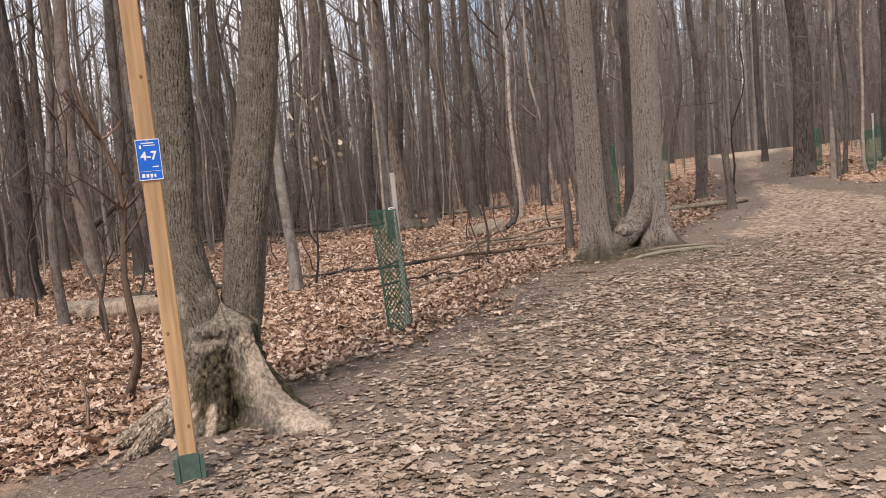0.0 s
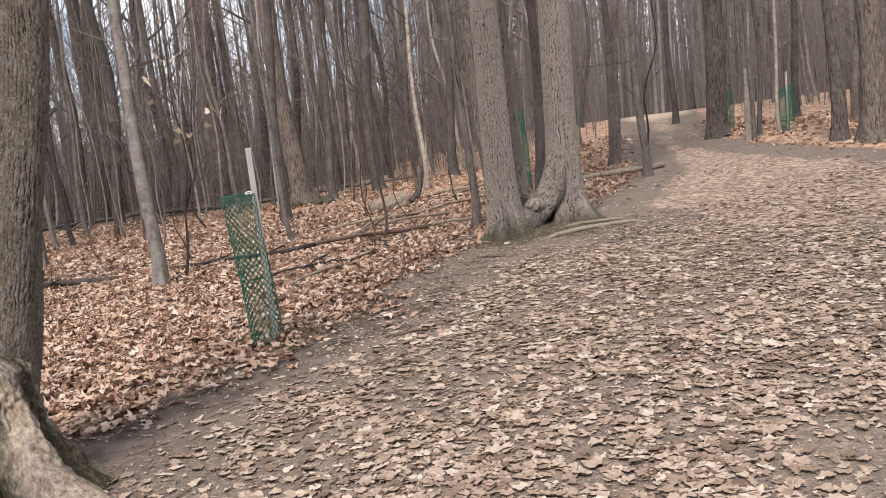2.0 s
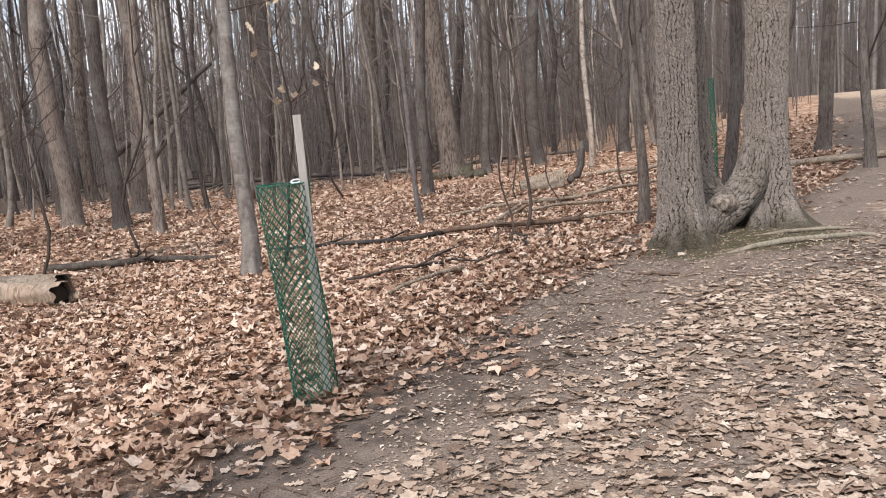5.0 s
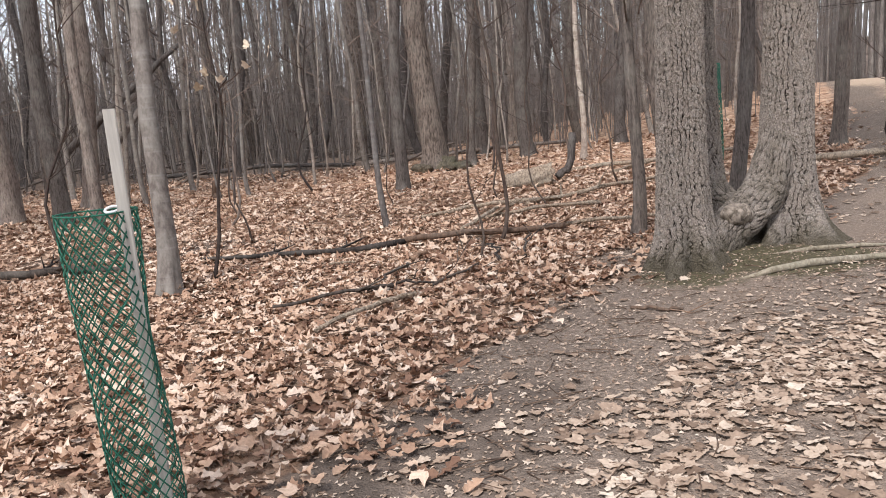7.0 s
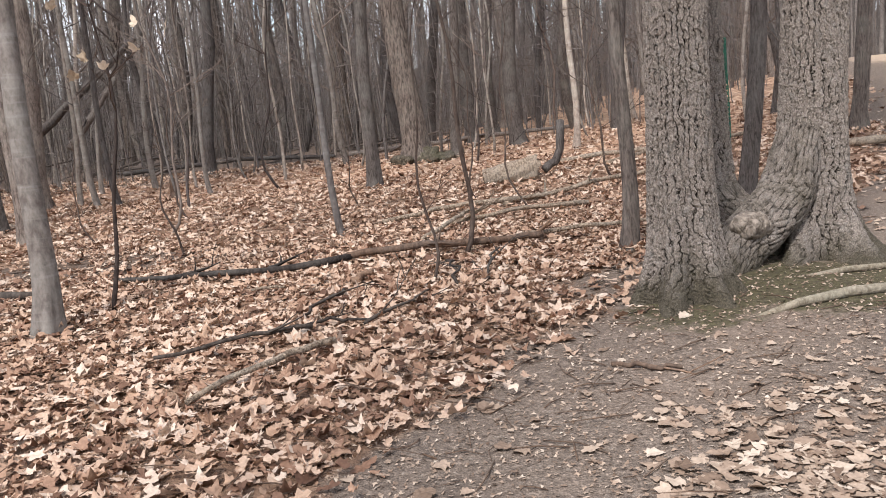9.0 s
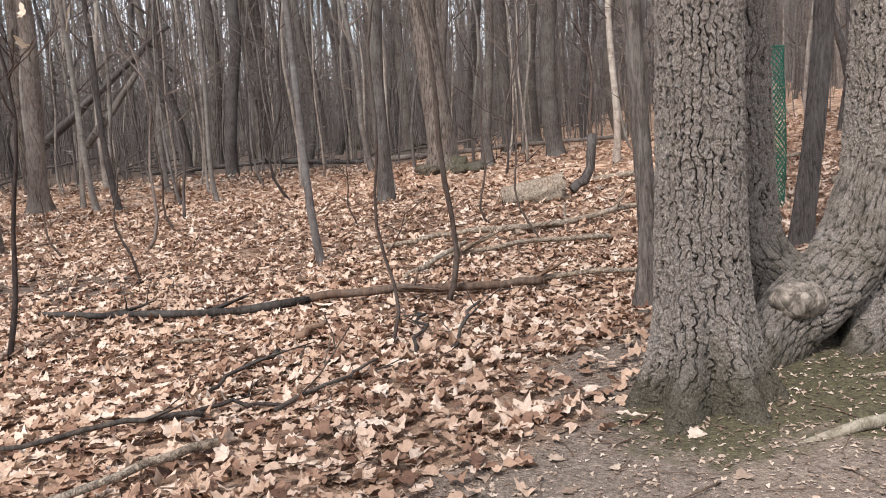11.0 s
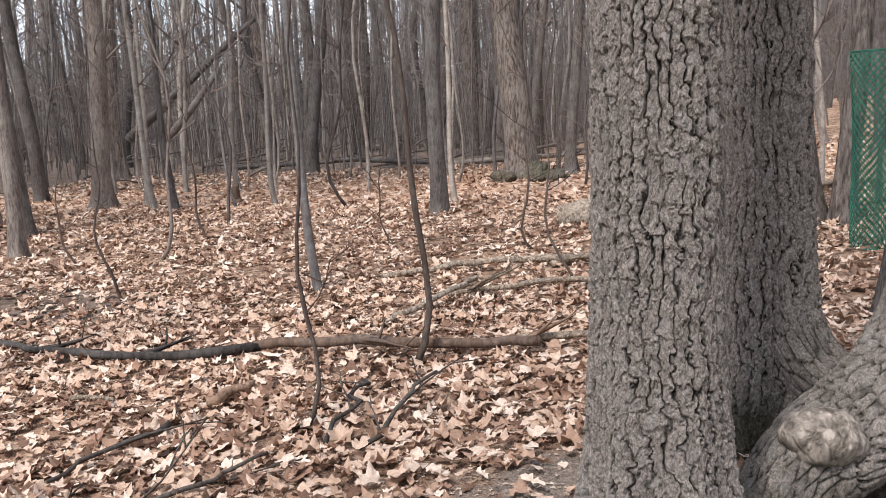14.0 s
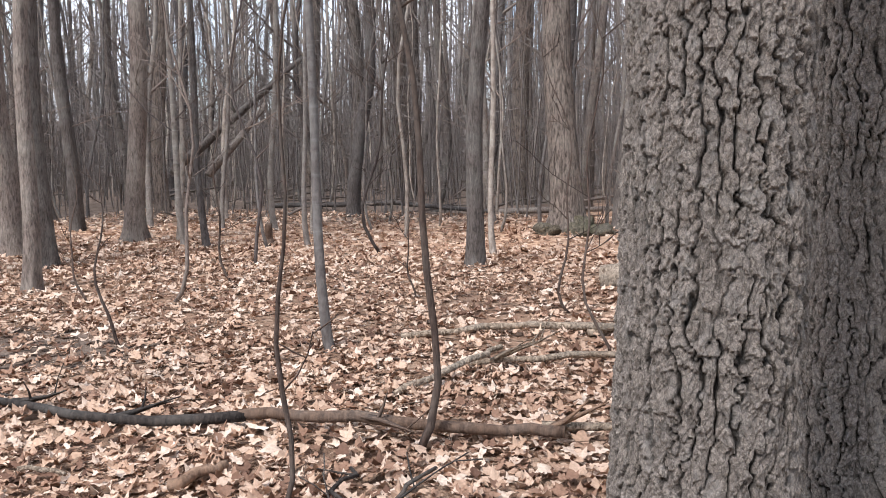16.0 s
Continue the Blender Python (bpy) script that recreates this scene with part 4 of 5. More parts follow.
tree(-6.4, 18.1, 0.31, 0.03, 0.01, "thick grey tree with rough bark", G, M_GREY, seed=25, n=18)
tree(-9.7, 22.0, 0.28, 0.016, 0.0, "straight grey-barked woodland tree", G, M_GREY, seed=26)
tree(-7.25, 20.7, 0.34, 0.02, 0.0, "grey tree with a mossy foot", G, M_GREY, seed=27, flare=0.9)
tree(-11.0, 26.0, 0.38, -0.02, 0.0, "thick dark furrowed woodland tree", G, M_OAK, seed=28)
tree(-6.06, 20.4, 0.11, 0.013, 0.0, "thin pale smooth young tree", G, M_SMOOTH, seed=29)
tree(-5.74, 20.5, 0.12, 0.016, 0.0, "thin grey bare young tree", G, M_GREY, seed=30)
tree(-4.05, 31.0, 0.55, 0.02, 0.0, "thick furrowed woodland tree", G, M_OAK, seed=31)
tree(-3.3, 31.6, 0.38, 0.0, 0.0, "woodland tree beside a thicker one", G, M_GREY, seed=32)
tree(-7.8, 32.5, 0.6, 0.05, 0.0, "thick furrowed woodland tree", G, M_OAK, seed=33)
tree(-4.98, 11.04, 0.15, 0.045, 0.0, "slim dark tree in leaf litter", G, M_GREY, seed=37)
tree(6.3, 20.4, 0.2, 0.05, 0.0, "grey tree standing beside the trail", G, M_GREY, seed=39)
tree(1.05, 24.8, 0.36, 0.03, 0.0, "straight grey-barked woodland tree", G, M_GREY, seed=40)
tree(3.2, 25.5, 0.3, 0.03, 0.0, "straight grey-barked woodland tree", G, M_GREY, seed=41)
for px, py, pd, pm in ((9.2, 19.9, 0.17, M_SMOOTH), (9.7, 20.4, 0.12, M_GREY), (10.1, 20.2, 0.1, M_SMOOTH), (10.6, 24.2, 0.16, M_GREY), (12.4, 23.6, 0.22, M_GREY), (11.6, 18.9, 0.14, M_SMOOTH), (12.2, 20.6, 0.2, M_GREY), (13.6, 22.5, 0.24, M_OAK), (-4.3, 21.0, 0.09, M_SMOOTH), (-7.4, 23.2, 0.1, M_SMOOTH), (-6.8, 21.2, 0.1, M_SMOOTH), (-6.2, 23.1, 0.12, M_SMOOTH), (0.3, 30.5, 0.42, M_GREY), (-0.1, 27.6, 0.36, M_GREY), (-8.5, 30.6, 0.4, M_OAK), (-12.4, 35.0, 0.6, M_OAK), (-9.7, 37.0, 0.7, M_OAK), (-4.5, 34.2, 0.45, M_GREY), (7.9, 34.5, 0.6, M_OAK)):
    tree(px, py, pd, 0.025, 0.0, "slim pale smooth-barked tree" if pm is M_SMOOTH else "straight dark woodland trunk in the leaf litter", G, pm, seed=int(300 + px * 10 + py), n=12)
tree(2.1, 22.3, 0.13, 0.03, 0.0, "slim pale smooth-barked tree", G, M_SMOOTH, seed=42)

tree(-7.4, 15.2, 0.42, 0.03, 0.0, "thick dark tree with a broad foot", G, M_OAK, seed=47, n=18, flare=0.9)
tree(-8.0, 15.5, 0.3, 0.05, 0.0, "dark tree close beside a thicker one", G, M_OAK, seed=48, n=16)
tree(-9.0, 16.1, 0.36, 0.02, 0.0, "thick dark furrowed woodland tree", G, M_OAK, seed=49, n=16)


# ---- saplings ----
def sapling(x, y, height, r, lean, seed, label, mat=None, twigs=7, kids=(3,), pale_leaves=0, bend=1.5, low=0.25):
    rng = random.Random(seed)
    base = thing("sapling", pose(x, y, float(ground_z(x, y)) - 0.03), label, "sapling", "saplings")
    pts = spine(rng, height, bend, 14, lean)
    part("stem", Shape().tube(pts, [r * (1 - 0.8 * i / 14) for i in range(15)], 8, wob=0.25, rng=rng), mat or M_DARKTWIG, base)
    tips = []
    for k in range(twigs):
        u = rng.uniform(low, 0.97)
        i = min(13, int(u ** 0.8 * 14))
        a = rng.uniform(0, 6.28)
        way = Vector((math.cos(a), math.sin(a), rng.uniform(0.3, 1.0))).normalized()
        L = height * rng.uniform(0.08, 0.2)
        sh = Shape()
        branch(sh, rng, pts[i], way, L, r * 0.4, len(kids), kids, 0.2)
        part("side_twig", sh, mat or M_DARKTWIG, base)
        tips.append(pts[i] + way * L)
    for k in range(pale_leaves):
        q = tips[k % len(tips)] + Vector((rng.uniform(-0.2, 0.2), rng.uniform(-0.2, 0.2), rng.uniform(-0.15, 0.2)))
        lf = part("withered_leaf", WITHERED[k % len(WITHERED)], None, base)
        lf.location = q
        lf.rotation_euler = (rng.uniform(0.6, 1.8), rng.uniform(-0.5, 0.5), rng.uniform(0, 6.28))
        lf.scale = (0.9, 1.2, 0.9)
    return base


# ---- leaf shapes ----
def leaf_outline(kind, rs):
    pts = []
    if kind == "maple":
        for a, r in ((-90, 0.2), (-60, 0.42), (-35, 0.44), (-15, 0.64), (5, 0.56), (25, 0.82), (48, 0.62), (66, 0.74), (90, 1.0), (114, 0.74), (132, 0.62), (155, 0.82), (175, 0.56), (195, 0.64), (215, 0.44), (240, 0.42)):
            r *= rs.uniform(0.88, 1.12)
            pts.append((r * math.cos(radians(a)) * 0.62, r * math.sin(radians(a)) * 0.62))
    else:
        for y, w in ((-0.62, 0.03), (-0.45, 0.16), (-0.28, 0.09), (-0.12, 0.27), (0.05, 0.13), (0.2, 0.34), (0.36, 0.17), (0.5, 0.22)):
            pts.append((w * rs.uniform(0.85, 1.15), y))
        pts.append((0, 0.66))
        pts += [(-x * rs.uniform(0.85, 1.15), y) for x, y in pts[-2::-1]]
    return np.array(pts)


def leaf_shape(kind, seed, curl):
    """A lobed leaf, fanned from its middle and curled; about 0.12 m long."""
    rs = np.random.RandomState(seed)
    o = leaf_outline(kind, rs)
    ca, sa = math.cos(seed), math.sin(seed)
    z = curl * (0.32 * (o[:, 0] ** 2) * 2.2 + 0.3 * (o[:, 0] * ca + o[:, 1] * sa) ** 2 + 0.10 * rs.uniform(-1, 1, len(o)) + 0.12 * (o[:, 0] * sa))
    v = np.vstack([[0, 0, -0.015 * curl], np.column_stack([o, z])]) * 0.1
    n = len(o)
    f = np.array([(0, 1 + i, 1 + (i + 1) % n) for i in range(n)])
    return v, f


SHAPES = [leaf_shape(k, s, c) for k, s, c in (("maple", 1, 0.7), ("oak", 2, 0.9), ("maple", 3, 1.1), ("oak", 4, 1.4), ("maple", 5, -0.9), ("oak", 6, 0.6), ("maple", 7, 1.6))]
FLAT = [leaf_shape(k, s, c) for k, s, c in (("maple", 11, 0.5), ("oak", 12, 0.5), ("maple", 13, -0.5), ("maple", 14, 0.8), ("oak", 15, 0.6), ("maple", 16, 0.4))]


def leaf_mesh(v, f, material, name="leaf"):
    me = bpy.data.meshes.new(name)
    me.from_pydata(v.tolist(), [], f.tolist())
    me.materials.append(material)
    me.update()
    return me


LEAVES = [leaf_mesh(v, f, M_LEAF) for v, f in SHAPES]
WITHERED = [leaf_mesh(v, f, M_WITHERED) for v, f in SHAPES]
LEAVES_FLAT = [leaf_mesh(v, f, M_PALE) for v, f in FLAT]


def turn_matrices(rs, n, tilt):
    a, b, c = rs.uniform(0, 2 * np.pi, n), np.clip(rs.normal(0, tilt, n), -0.55, 0.55), np.clip(rs.normal(0, tilt, n), -0.55, 0.55)
    ca, sa, cb, sb, cc, sc = np.cos(a), np.sin(a), np.cos(b), np.sin(b), np.cos(c), np.sin(c)
    R = np.zeros((n, 3, 3))
    R[:, 0, 0], R[:, 0, 1], R[:, 0, 2] = ca * cc - sa * sb * sc, -sa * cb, ca * sc + sa * sb * cc
    R[:, 1, 0], R[:, 1, 1], R[:, 1, 2] = sa * cc + ca * sb * sc, ca * cb, sa * sc - ca * sb * cc
    R[:, 2, 0], R[:, 2, 1], R[:, 2, 2] = -cb * sc, sb, cb * cc
    return R


def leaf_sheet(name, xy, shapes, material, tilt, lift, sizes, seed, spread=(0.65, 1.35)):
    """Many fallen leaves as one mesh."""
    rs = np.random.RandomState(seed)
    pick = rs.randint(0, len(shapes), len(xy))
    VV, FF, off = [], [], 0
    for s, (v, f) in enumerate(shapes):
        p = xy[pick == s]
        n = len(p)
        if not n:
            continue
        R = turn_matrices(rs, n, tilt) * (sizes[pick == s] * rs.uniform(*spread, n))[:, None, None]
        w = np.einsum("nij,vj->nvi", R, v)
        w[:, :, 0] += p[:, 0:1]
        w[:, :, 1] += p[:, 1:2]
        w[:, :, 2] += (ground_z(p[:, 0], p[:, 1]) + rs.uniform(0.006, lift, n))[:, None]
        VV.append(w.reshape(-1, 3))
        FF.append((f[None] + (off + np.arange(n) * len(v))[:, None, None]).reshape(-1, 3))
        off += n * len(v)
    V, F = np.vstack(VV).astype(np.float32), np.vstack(FF).astype(np.int32)
    me = bpy.data.meshes.new(name)
    me.vertices.add(len(V))
    me.vertices.foreach_set("co", V.ravel())
    me.loops.add(F.size)
    me.loops.foreach_set("vertex_index", F.ravel())
    me.polygons.add(len(F))
    me.polygons.foreach_set("loop_start", np.arange(0, F.size, 3, dtype=np.int32))
    me.polygons.foreach_set("loop_total", np.full(len(F), 3, dtype=np.int32))
    me.materials.append(material)
    me.update(calc_edges=True)
    return new(name, me)


def scatter(rs, x0, x1, y0, y1, per_m2):
    n = int((x1 - x0) * (y1 - y0) * per_m2)
    return np.column_stack([rs.uniform(x0, x1, n), rs.uniform(y0, y1, n)])


rs = np.random.RandomState(21)
bed = np.vstack([scatter(rs, -4.0, 3.0, 4.5, 15.5, 560), scatter(rs, 3.0, 6.5, 12.0, 15.5, 260), scatter(rs, -8, -4.0, 3.5, 15.5, 200), scatter(rs, -9, 6.5, 15.5, 21, 240), scatter(rs, -12, 12, 21, 27, 80), scatter(rs, 8.5, 15, 14, 24, 45), scatter(rs, -7, -3, 0.5, 4.0, 90), scatter(rs, -14, -8, 5, 21, 45)])
tin = trail(bed[:, 0], bed[:, 1])
clump = 0.5 + 0.5 * lump(bed[:, 0], bed[:, 1], 2.1, 0.3)
wet_spot = np.exp(-(((bed[:, 0] + 3.3) / 1.6) ** 2 + ((bed[:, 1] - 14.6) / 0.7) ** 2))
keep = (tin < rs.normal(0.0, 0.2, len(bed))) & (rs.random_sample(len(bed)) < (0.62 + 0.38 * clump) * (1 - 0.75 * wet_spot))
bed = bed[keep]
far = np.hypot(bed[:, 0] - 0.8, bed[:, 1] - 9)
litter = leaf_sheet("leaf_litter", bed, SHAPES, M_LEAF, 0.2, 0.05, 0.9 + 0.03 * np.clip(far - 6, 0, 10), 5, (0.4, 1.25))
tagged(litter, "thick bed of curled dry brown leaves beside the trail", "leaf litter", kind="stuff")

tramp = np.vstack([scatter(rs, -3, 6.5, 1.5, 10.0, 950), scatter(rs, 0, 11, 10.0, 16, 420), scatter(rs, 6.5, 10, 1.5, 10.0, 400), scatter(rs, -5, 10, -5, 1.5, 330), scatter(rs, 3, 13, 16, 26, 45)])
tin = trail(tramp[:, 0], tramp[:, 1])
dens = 0.07 + 0.93 * ease(0.6, 1.6, tin) * ease(10.0, 7.4, tramp[:, 1] - 0.6 * tramp[:, 0])
dens = np.maximum(dens, 0.5 * ease(14, 18, tramp[:, 1]))
dens = dens * (0.35 + 0.65 * ease(-0.45, 0.3, lump(tramp[:, 0], tramp[:, 1], 1.7, 1.1))) * (0.55 + 0.45 * ease(-0.3, 0.3, lump(tramp[:, 0], tramp[:, 1], 4.3, 0.2)))
keep = (tin > 0) & (rs.random_sample(len(tramp)) < dens) & (np.hypot(tramp[:, 0] - 2.5, tramp[:, 1] - 11.9) > 0.8)
tramp = tramp[keep]
walked = leaf_sheet("trampled_leaves", tramp, FLAT, M_PALE, 0.1, 0.013, np.full(len(tramp), 0.7), 6, (0.3, 1.35))
tagged(walked, "flat grey-brown trampled leaves on the trail", "leaf litter", kind="stuff")

# broken bits of leaf and grit
bits = np.vstack([scatter(rs, -3, 7, 1.5, 12.5, 420), scatter(rs, 0, 4.5, 6.5, 12.2, 700)])
tin = trail(bits[:, 0], bits[:, 1])
bits = bits[(tin > -0.3) & (rs.random_sample(len(bits)) < 0.75)]
CRUMB = [(np.array([(0, 0, 0), (0.05, -0.01, 0.006), (0.03, 0.04, 0.0), (-0.035, 0.035, 0.01), (-0.03, -0.04, 0.004)]), np.array([(0, 1, 2), (0, 2, 3), (0, 3, 4)])), (np.array([(0, 0, 0), (0.03, -0.05, 0.004), (0.045, 0.03, 0.01), (-0.03, 0.05, 0.0)]), np.array([(0, 1, 2), (0, 2, 3)]))]
crumbs = leaf_sheet("leaf_crumbs", bits, CRUMB, M_PALE, 0.3, 0.006, np.full(len(bits), 0.2), 9)
tagged(crumbs, "crumbled leaf bits and mast strewn on bare earth", "leaf litter", kind="stuff")


# ---- random woodland ----
def wood_variant(seed, dia, H, mat, kids, limbs, first=0.35, stubs=4, n=9):
    rng = random.Random(seed)
    pts = spine(rng, H, 0.7, 12, (0, 0))
    base = thing("woodland_tree", pose(0, -40, 0), "bare grey-brown woodland tree", "tree", "woodland trees")
    part("trunk", trunk_mesh("trunk", rng, pts, dia, mat, n, 0.5), None, base)
    part("crown", crown_shape(rng, pts, dia, first, limbs, kids, stubs=stubs), M_TWIG, base)
    return base


VARIANTS = [wood_variant(100 + k, d, H, m, kd, lb, f, s) for k, (d, H, m, kd, lb, f, s) in enumerate((
    (0.5, 21, M_OAK, (4, 4), 11, 0.4, 4), (0.42, 20, M_GREY, (4, 4), 10, 0.35, 5), (0.34, 19, M_GREY, (4, 4), 10, 0.38, 4),
    (0.28, 17, M_GREY, (4, 4), 10, 0.3, 6), (0.22, 15, M_GREY, (4, 3), 10, 0.28, 6), (0.16, 12, M_GREY, (4, 3), 10, 0.22, 6),
    (0.12, 9, M_SMOOTH, (4, 3), 10, 0.2, 5), (0.09, 8, M_GREY, (4, 3), 11, 0.15, 4)))]
rng = random.Random(4242)
TAKEN = [(o.location.x, o.location.y) for o in bpy.data.objects if o.parent is None and o.name.split(".")[0] in ("tree", "sapling", "oak_tree")]
placed = 0


def wood_ok(x, y, gap):
    if float(trail(x, y)) > -0.7:
        return False
    if y < 10 and -4.5 < x < 16 or y < 21 and x > -6.5 and x < 7:
        return False
    if -2.5 < x < 2.4 and y < 25.5 or 7 < x < 16 and y < 26:
        return False
    return all((x - a) ** 2 + (y - b) ** 2 > gap * gap for a, b in TAKEN)


used = set()
for tries in range(6000):
    if placed >= 270:
        break
    ang = rng.gauss(0.06, 0.5)
    d = 12 + 48 * rng.random() ** 0.8
    x, y = d * math.sin(ang) - 1, 5 + d * math.cos(ang)
    if not wood_ok(x, y, 1.0):
        continue
    k = min(7, int(abs(rng.gauss(5.8, 1.7))))
    if k <= 2 and y < 31 and x > -13:
        k = rng.choice((4, 5, 6, 7, 7))
    s = rng.uniform(0.85, 1.15)
    m = pose(x, y, float(ground_z(x, y)) - 0.03, math.degrees(rng.gauss(0, 0.025)), math.degrees(rng.gauss(0.03, 0.03)), rng.uniform(0, 360))
    if k not in used:
        VARIANTS[k].matrix_world = m
        used.add(k)
    else:
        copy_thing(VARIANTS[k], m)
    TAKEN.append((x, y))
    placed += 1
# thicker cover on the low side of the wood
for tries in range(900):
    if placed >= 330:
        break
    ang, d = rng.uniform(-0.95, -0.3), 16 + 40 * rng.random()
    x, y = d * math.sin(ang) - 1, 3 + d * math.cos(ang)
    if not wood_ok(x, y, 1.2):
        continue
    copy_thing(VARIANTS[rng.choice((2, 3, 4, 5, 6, 7))], pose(x, y, float(ground_z(x, y)) - 0.03, rng.gauss(0, 1.4), rng.gauss(1.5, 1.6), rng.uniform(0, 360)))
    TAKEN.append((x, y))
    placed += 1
# thin pale poles between the larger trees
pole = wood_variant(131, 0.065, 8.5, M_SMOOTH, (3,), 9, 0.3, 0, 7)
pole2 = wood_variant(132, 0.045, 6.5, M_SMOOTH, (3,), 9, 0.25, 0, 7)
for k, o in enumerate((pole, pole2)):
    tagged(o, "thin pale woodland pole with smooth bark", "tree", "thin poles")
    o.name = "thin_tree"
    o.matrix_world = pose(-3.4 - 1.1 * k, 22.6 + k, float(ground_z(-3.4 - 1.1 * k, 22.6 + k)) - 0.03, 1, 2, 40)
poles = 0
for tries in range(900):
    if poles >= 85:
        break
    x, y = rng.uniform(-16, 9), 17 + 22 * rng.random()
    if float(trail(x, y)) > -0.8 or (-3.2 < x < 2 and y < 22.5) or not all((x - a) ** 2 + (y - b) ** 2 > 0.36 for a, b in TAKEN):
        continue
    copy_thing((pole, pole2)[poles % 2], pose(x, y, float(ground_z(x, y)) - 0.03, rng.gauss(0, 2.2), rng.gauss(1, 2.5), rng.uniform(0, 360)))
    TAKEN.append((x, y))
    poles += 1
# trees that close the place behind and beside the walk
for tries in range(400):
    if placed >= 395:
        break
    x, y = rng.uniform(-28, 30), rng.uniform(-26, 9)
    if (-7 < x < 11) and y > -8 or float(trail(x, y)) > -1.5 or not all((x - a) ** 2 + (y - b) ** 2 > 4 for a, b in TAKEN):
        continue
    k = rng.randrange(7)
    copy_thing(VARIANTS[k], pose(x, y, float(ground_z(x, y)) - 0.03, rng.gauss(0, 1), rng.gauss(0, 1), rng.uniform(0, 360)))
    TAKEN.append((x, y))
    placed += 1
for k, o in enumerate(VARIANTS):
    if k not in used:
        o.matrix_world = pose(-20 - k, 20 + k, float(ground_z(-20 - k, 20 + k)))

# far woods: trunks, limbs and brush too many to count
far_sh, brush = Shape(), Shape()
for k in range(2100):
    ang, d = (rng.gauss(0.1, 0.7) if k < 1400 else rng.uniform(0.12, 0.7)), 45 + 80 * rng.random()
    x, y = d * math.sin(ang), 6 + d * math.cos(ang)
    if float(trail(x, y)) > -0.5:
        continue
    z, h, r = float(ground_z(x, y)), rng.uniform(12, 22), rng.uniform(0.04, 0.15)
    lx, ly = rng.gauss(0.02, 0.03), rng.gauss(0, 0.03)
    sway = rng.uniform(-0.25, 0.25)
    far_sh.tube([(x, y, z - 0.1), (x + lx * h * 0.5 + sway, y, z + h * 0.5), (x + lx * h, y + ly * h, z + h)], [r, r * 0.75, 0.03], 5, caps=False)
    for j in range(6):
        u = rng.uniform(0.3, 0.95)
        a = rng.uniform(0, 6.28)
        L = rng.uniform(1.5, 4)
        p = Vector((x + lx * h * u + sway * (1 - abs(2 * u - 1)), y + ly * h * u, z + h * u))
        e = p + Vector((math.cos(a) * L, math.sin(a) * L, L * rng.uniform(0.5, 1.3)))
        far_sh.tube([p, p.lerp(e, 0.5) + Vector((0, 0, -0.2)), e], [r * 0.35 + 0.01, r * 0.2 + 0.008, 0.006], 3, caps=False)
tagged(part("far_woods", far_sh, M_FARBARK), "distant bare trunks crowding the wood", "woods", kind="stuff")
for k in range(11000):
    ang, d = rng.uniform(-0.8, 0.85), 20 + 70 * rng.random() ** 0.8
    x, y = d * math.sin(ang) - 2, 5 + d * math.cos(ang)
    if float(trail(x, y)) > -0.5 or (-3 < x < 3 and y < 24) or (y < 26 and x > -7):
        continue
    z, h = float(ground_z(x, y)), rng.uniform(0.8, 7.0)
    r = rng.uniform(0.006, 0.022)
    a = rng.uniform(0, 6.28)
    b = h * rng.uniform(0.02, 0.25)
    mid = (x + b * 0.35 * math.cos(a), y + b * 0.35 * math.sin(a), z + h * 0.5)
    brush.tube([(x, y, z - 0.05), mid, (x + b * math.cos(a), y + b * math.sin(a), z + h)], [r, r * 0.8, r * 0.3], 3, caps=False)
    for j in range(5):
        a2, u = rng.uniform(0, 6.28), rng.uniform(0.3, 0.9)
        L = h * rng.uniform(0.12, 0.4)
        q = Vector((x + b * u * u * math.cos(a), y + b * u * u * math.sin(a), z + h * u))
        brush.tube([q, (q[0] + L * math.cos(a2), q[1] + L * math.sin(a2), q[2] + L * rng.uniform(-0.1, 1.0))], [r * 0.6, r * 0.25], 3, caps=False)
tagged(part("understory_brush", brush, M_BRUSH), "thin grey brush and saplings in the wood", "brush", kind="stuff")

# saplings by the walk
sapling(0.456, 12.55, 2.6, 0.013, (0.05, 0.02), 1, "broken thin dark sapling stem in the leaf litter", twigs=2, bend=1.2)
sapling(0.64, 13.52, 4.2, 0.022, (-0.02, 0.0), 2, "crooked thin dark sapling beside a fallen branch", twigs=5, bend=0.8, low=0.5)
sapling(-2.25, 14.8, 1.5, 0.014, (-0.1, 0.0), 3, "thin dark bare woodland sapling", twigs=3)
sapling(-4.0, 16.3, 1.4, 0.014, (-0.08, 0.0), 4, "thin dark bare woodland sapling", twigs=3)
sapling(-1.9, 12.5, 3.0, 0.02, (0.05, 0.02), 5, "dark sapling holding a few withered pale leaves", twigs=9, pale_leaves=16, low=0.5, bend=0.8)
sapling(-2.47, 6.34, 3.4, 0.036, (-0.06, 0.0), 6, "leaning brown sapling behind the marker post", M_BROWNWOOD, twigs=6, kids=(3, 2), low=0.2)
sapling(1.2, 15.6, 2.6, 0.012, (-0.06, 0), 7, "thin dark bare woodland sapling", twigs=4)
sapling(-1.0, 17.3, 1.2, 0.012, (0.05, 0), 8, "thin dark bare woodland sapling", twigs=3)
sapling(-3.4, 17.8, 2.8, 0.016, (-0.03, 0), 9, "thin dark bare woodland sapling", twigs=5)
sapling(0.6, 17.0, 2.4, 0.014, (-0.1, 0), 10, "thin dark bare woodland sapling", twigs=5)
sapling(6.9, 19.9, 4.5, 0.03, (0.1, 0), 12, "thin dark sapling leaning over the trail's edge", twigs=8)
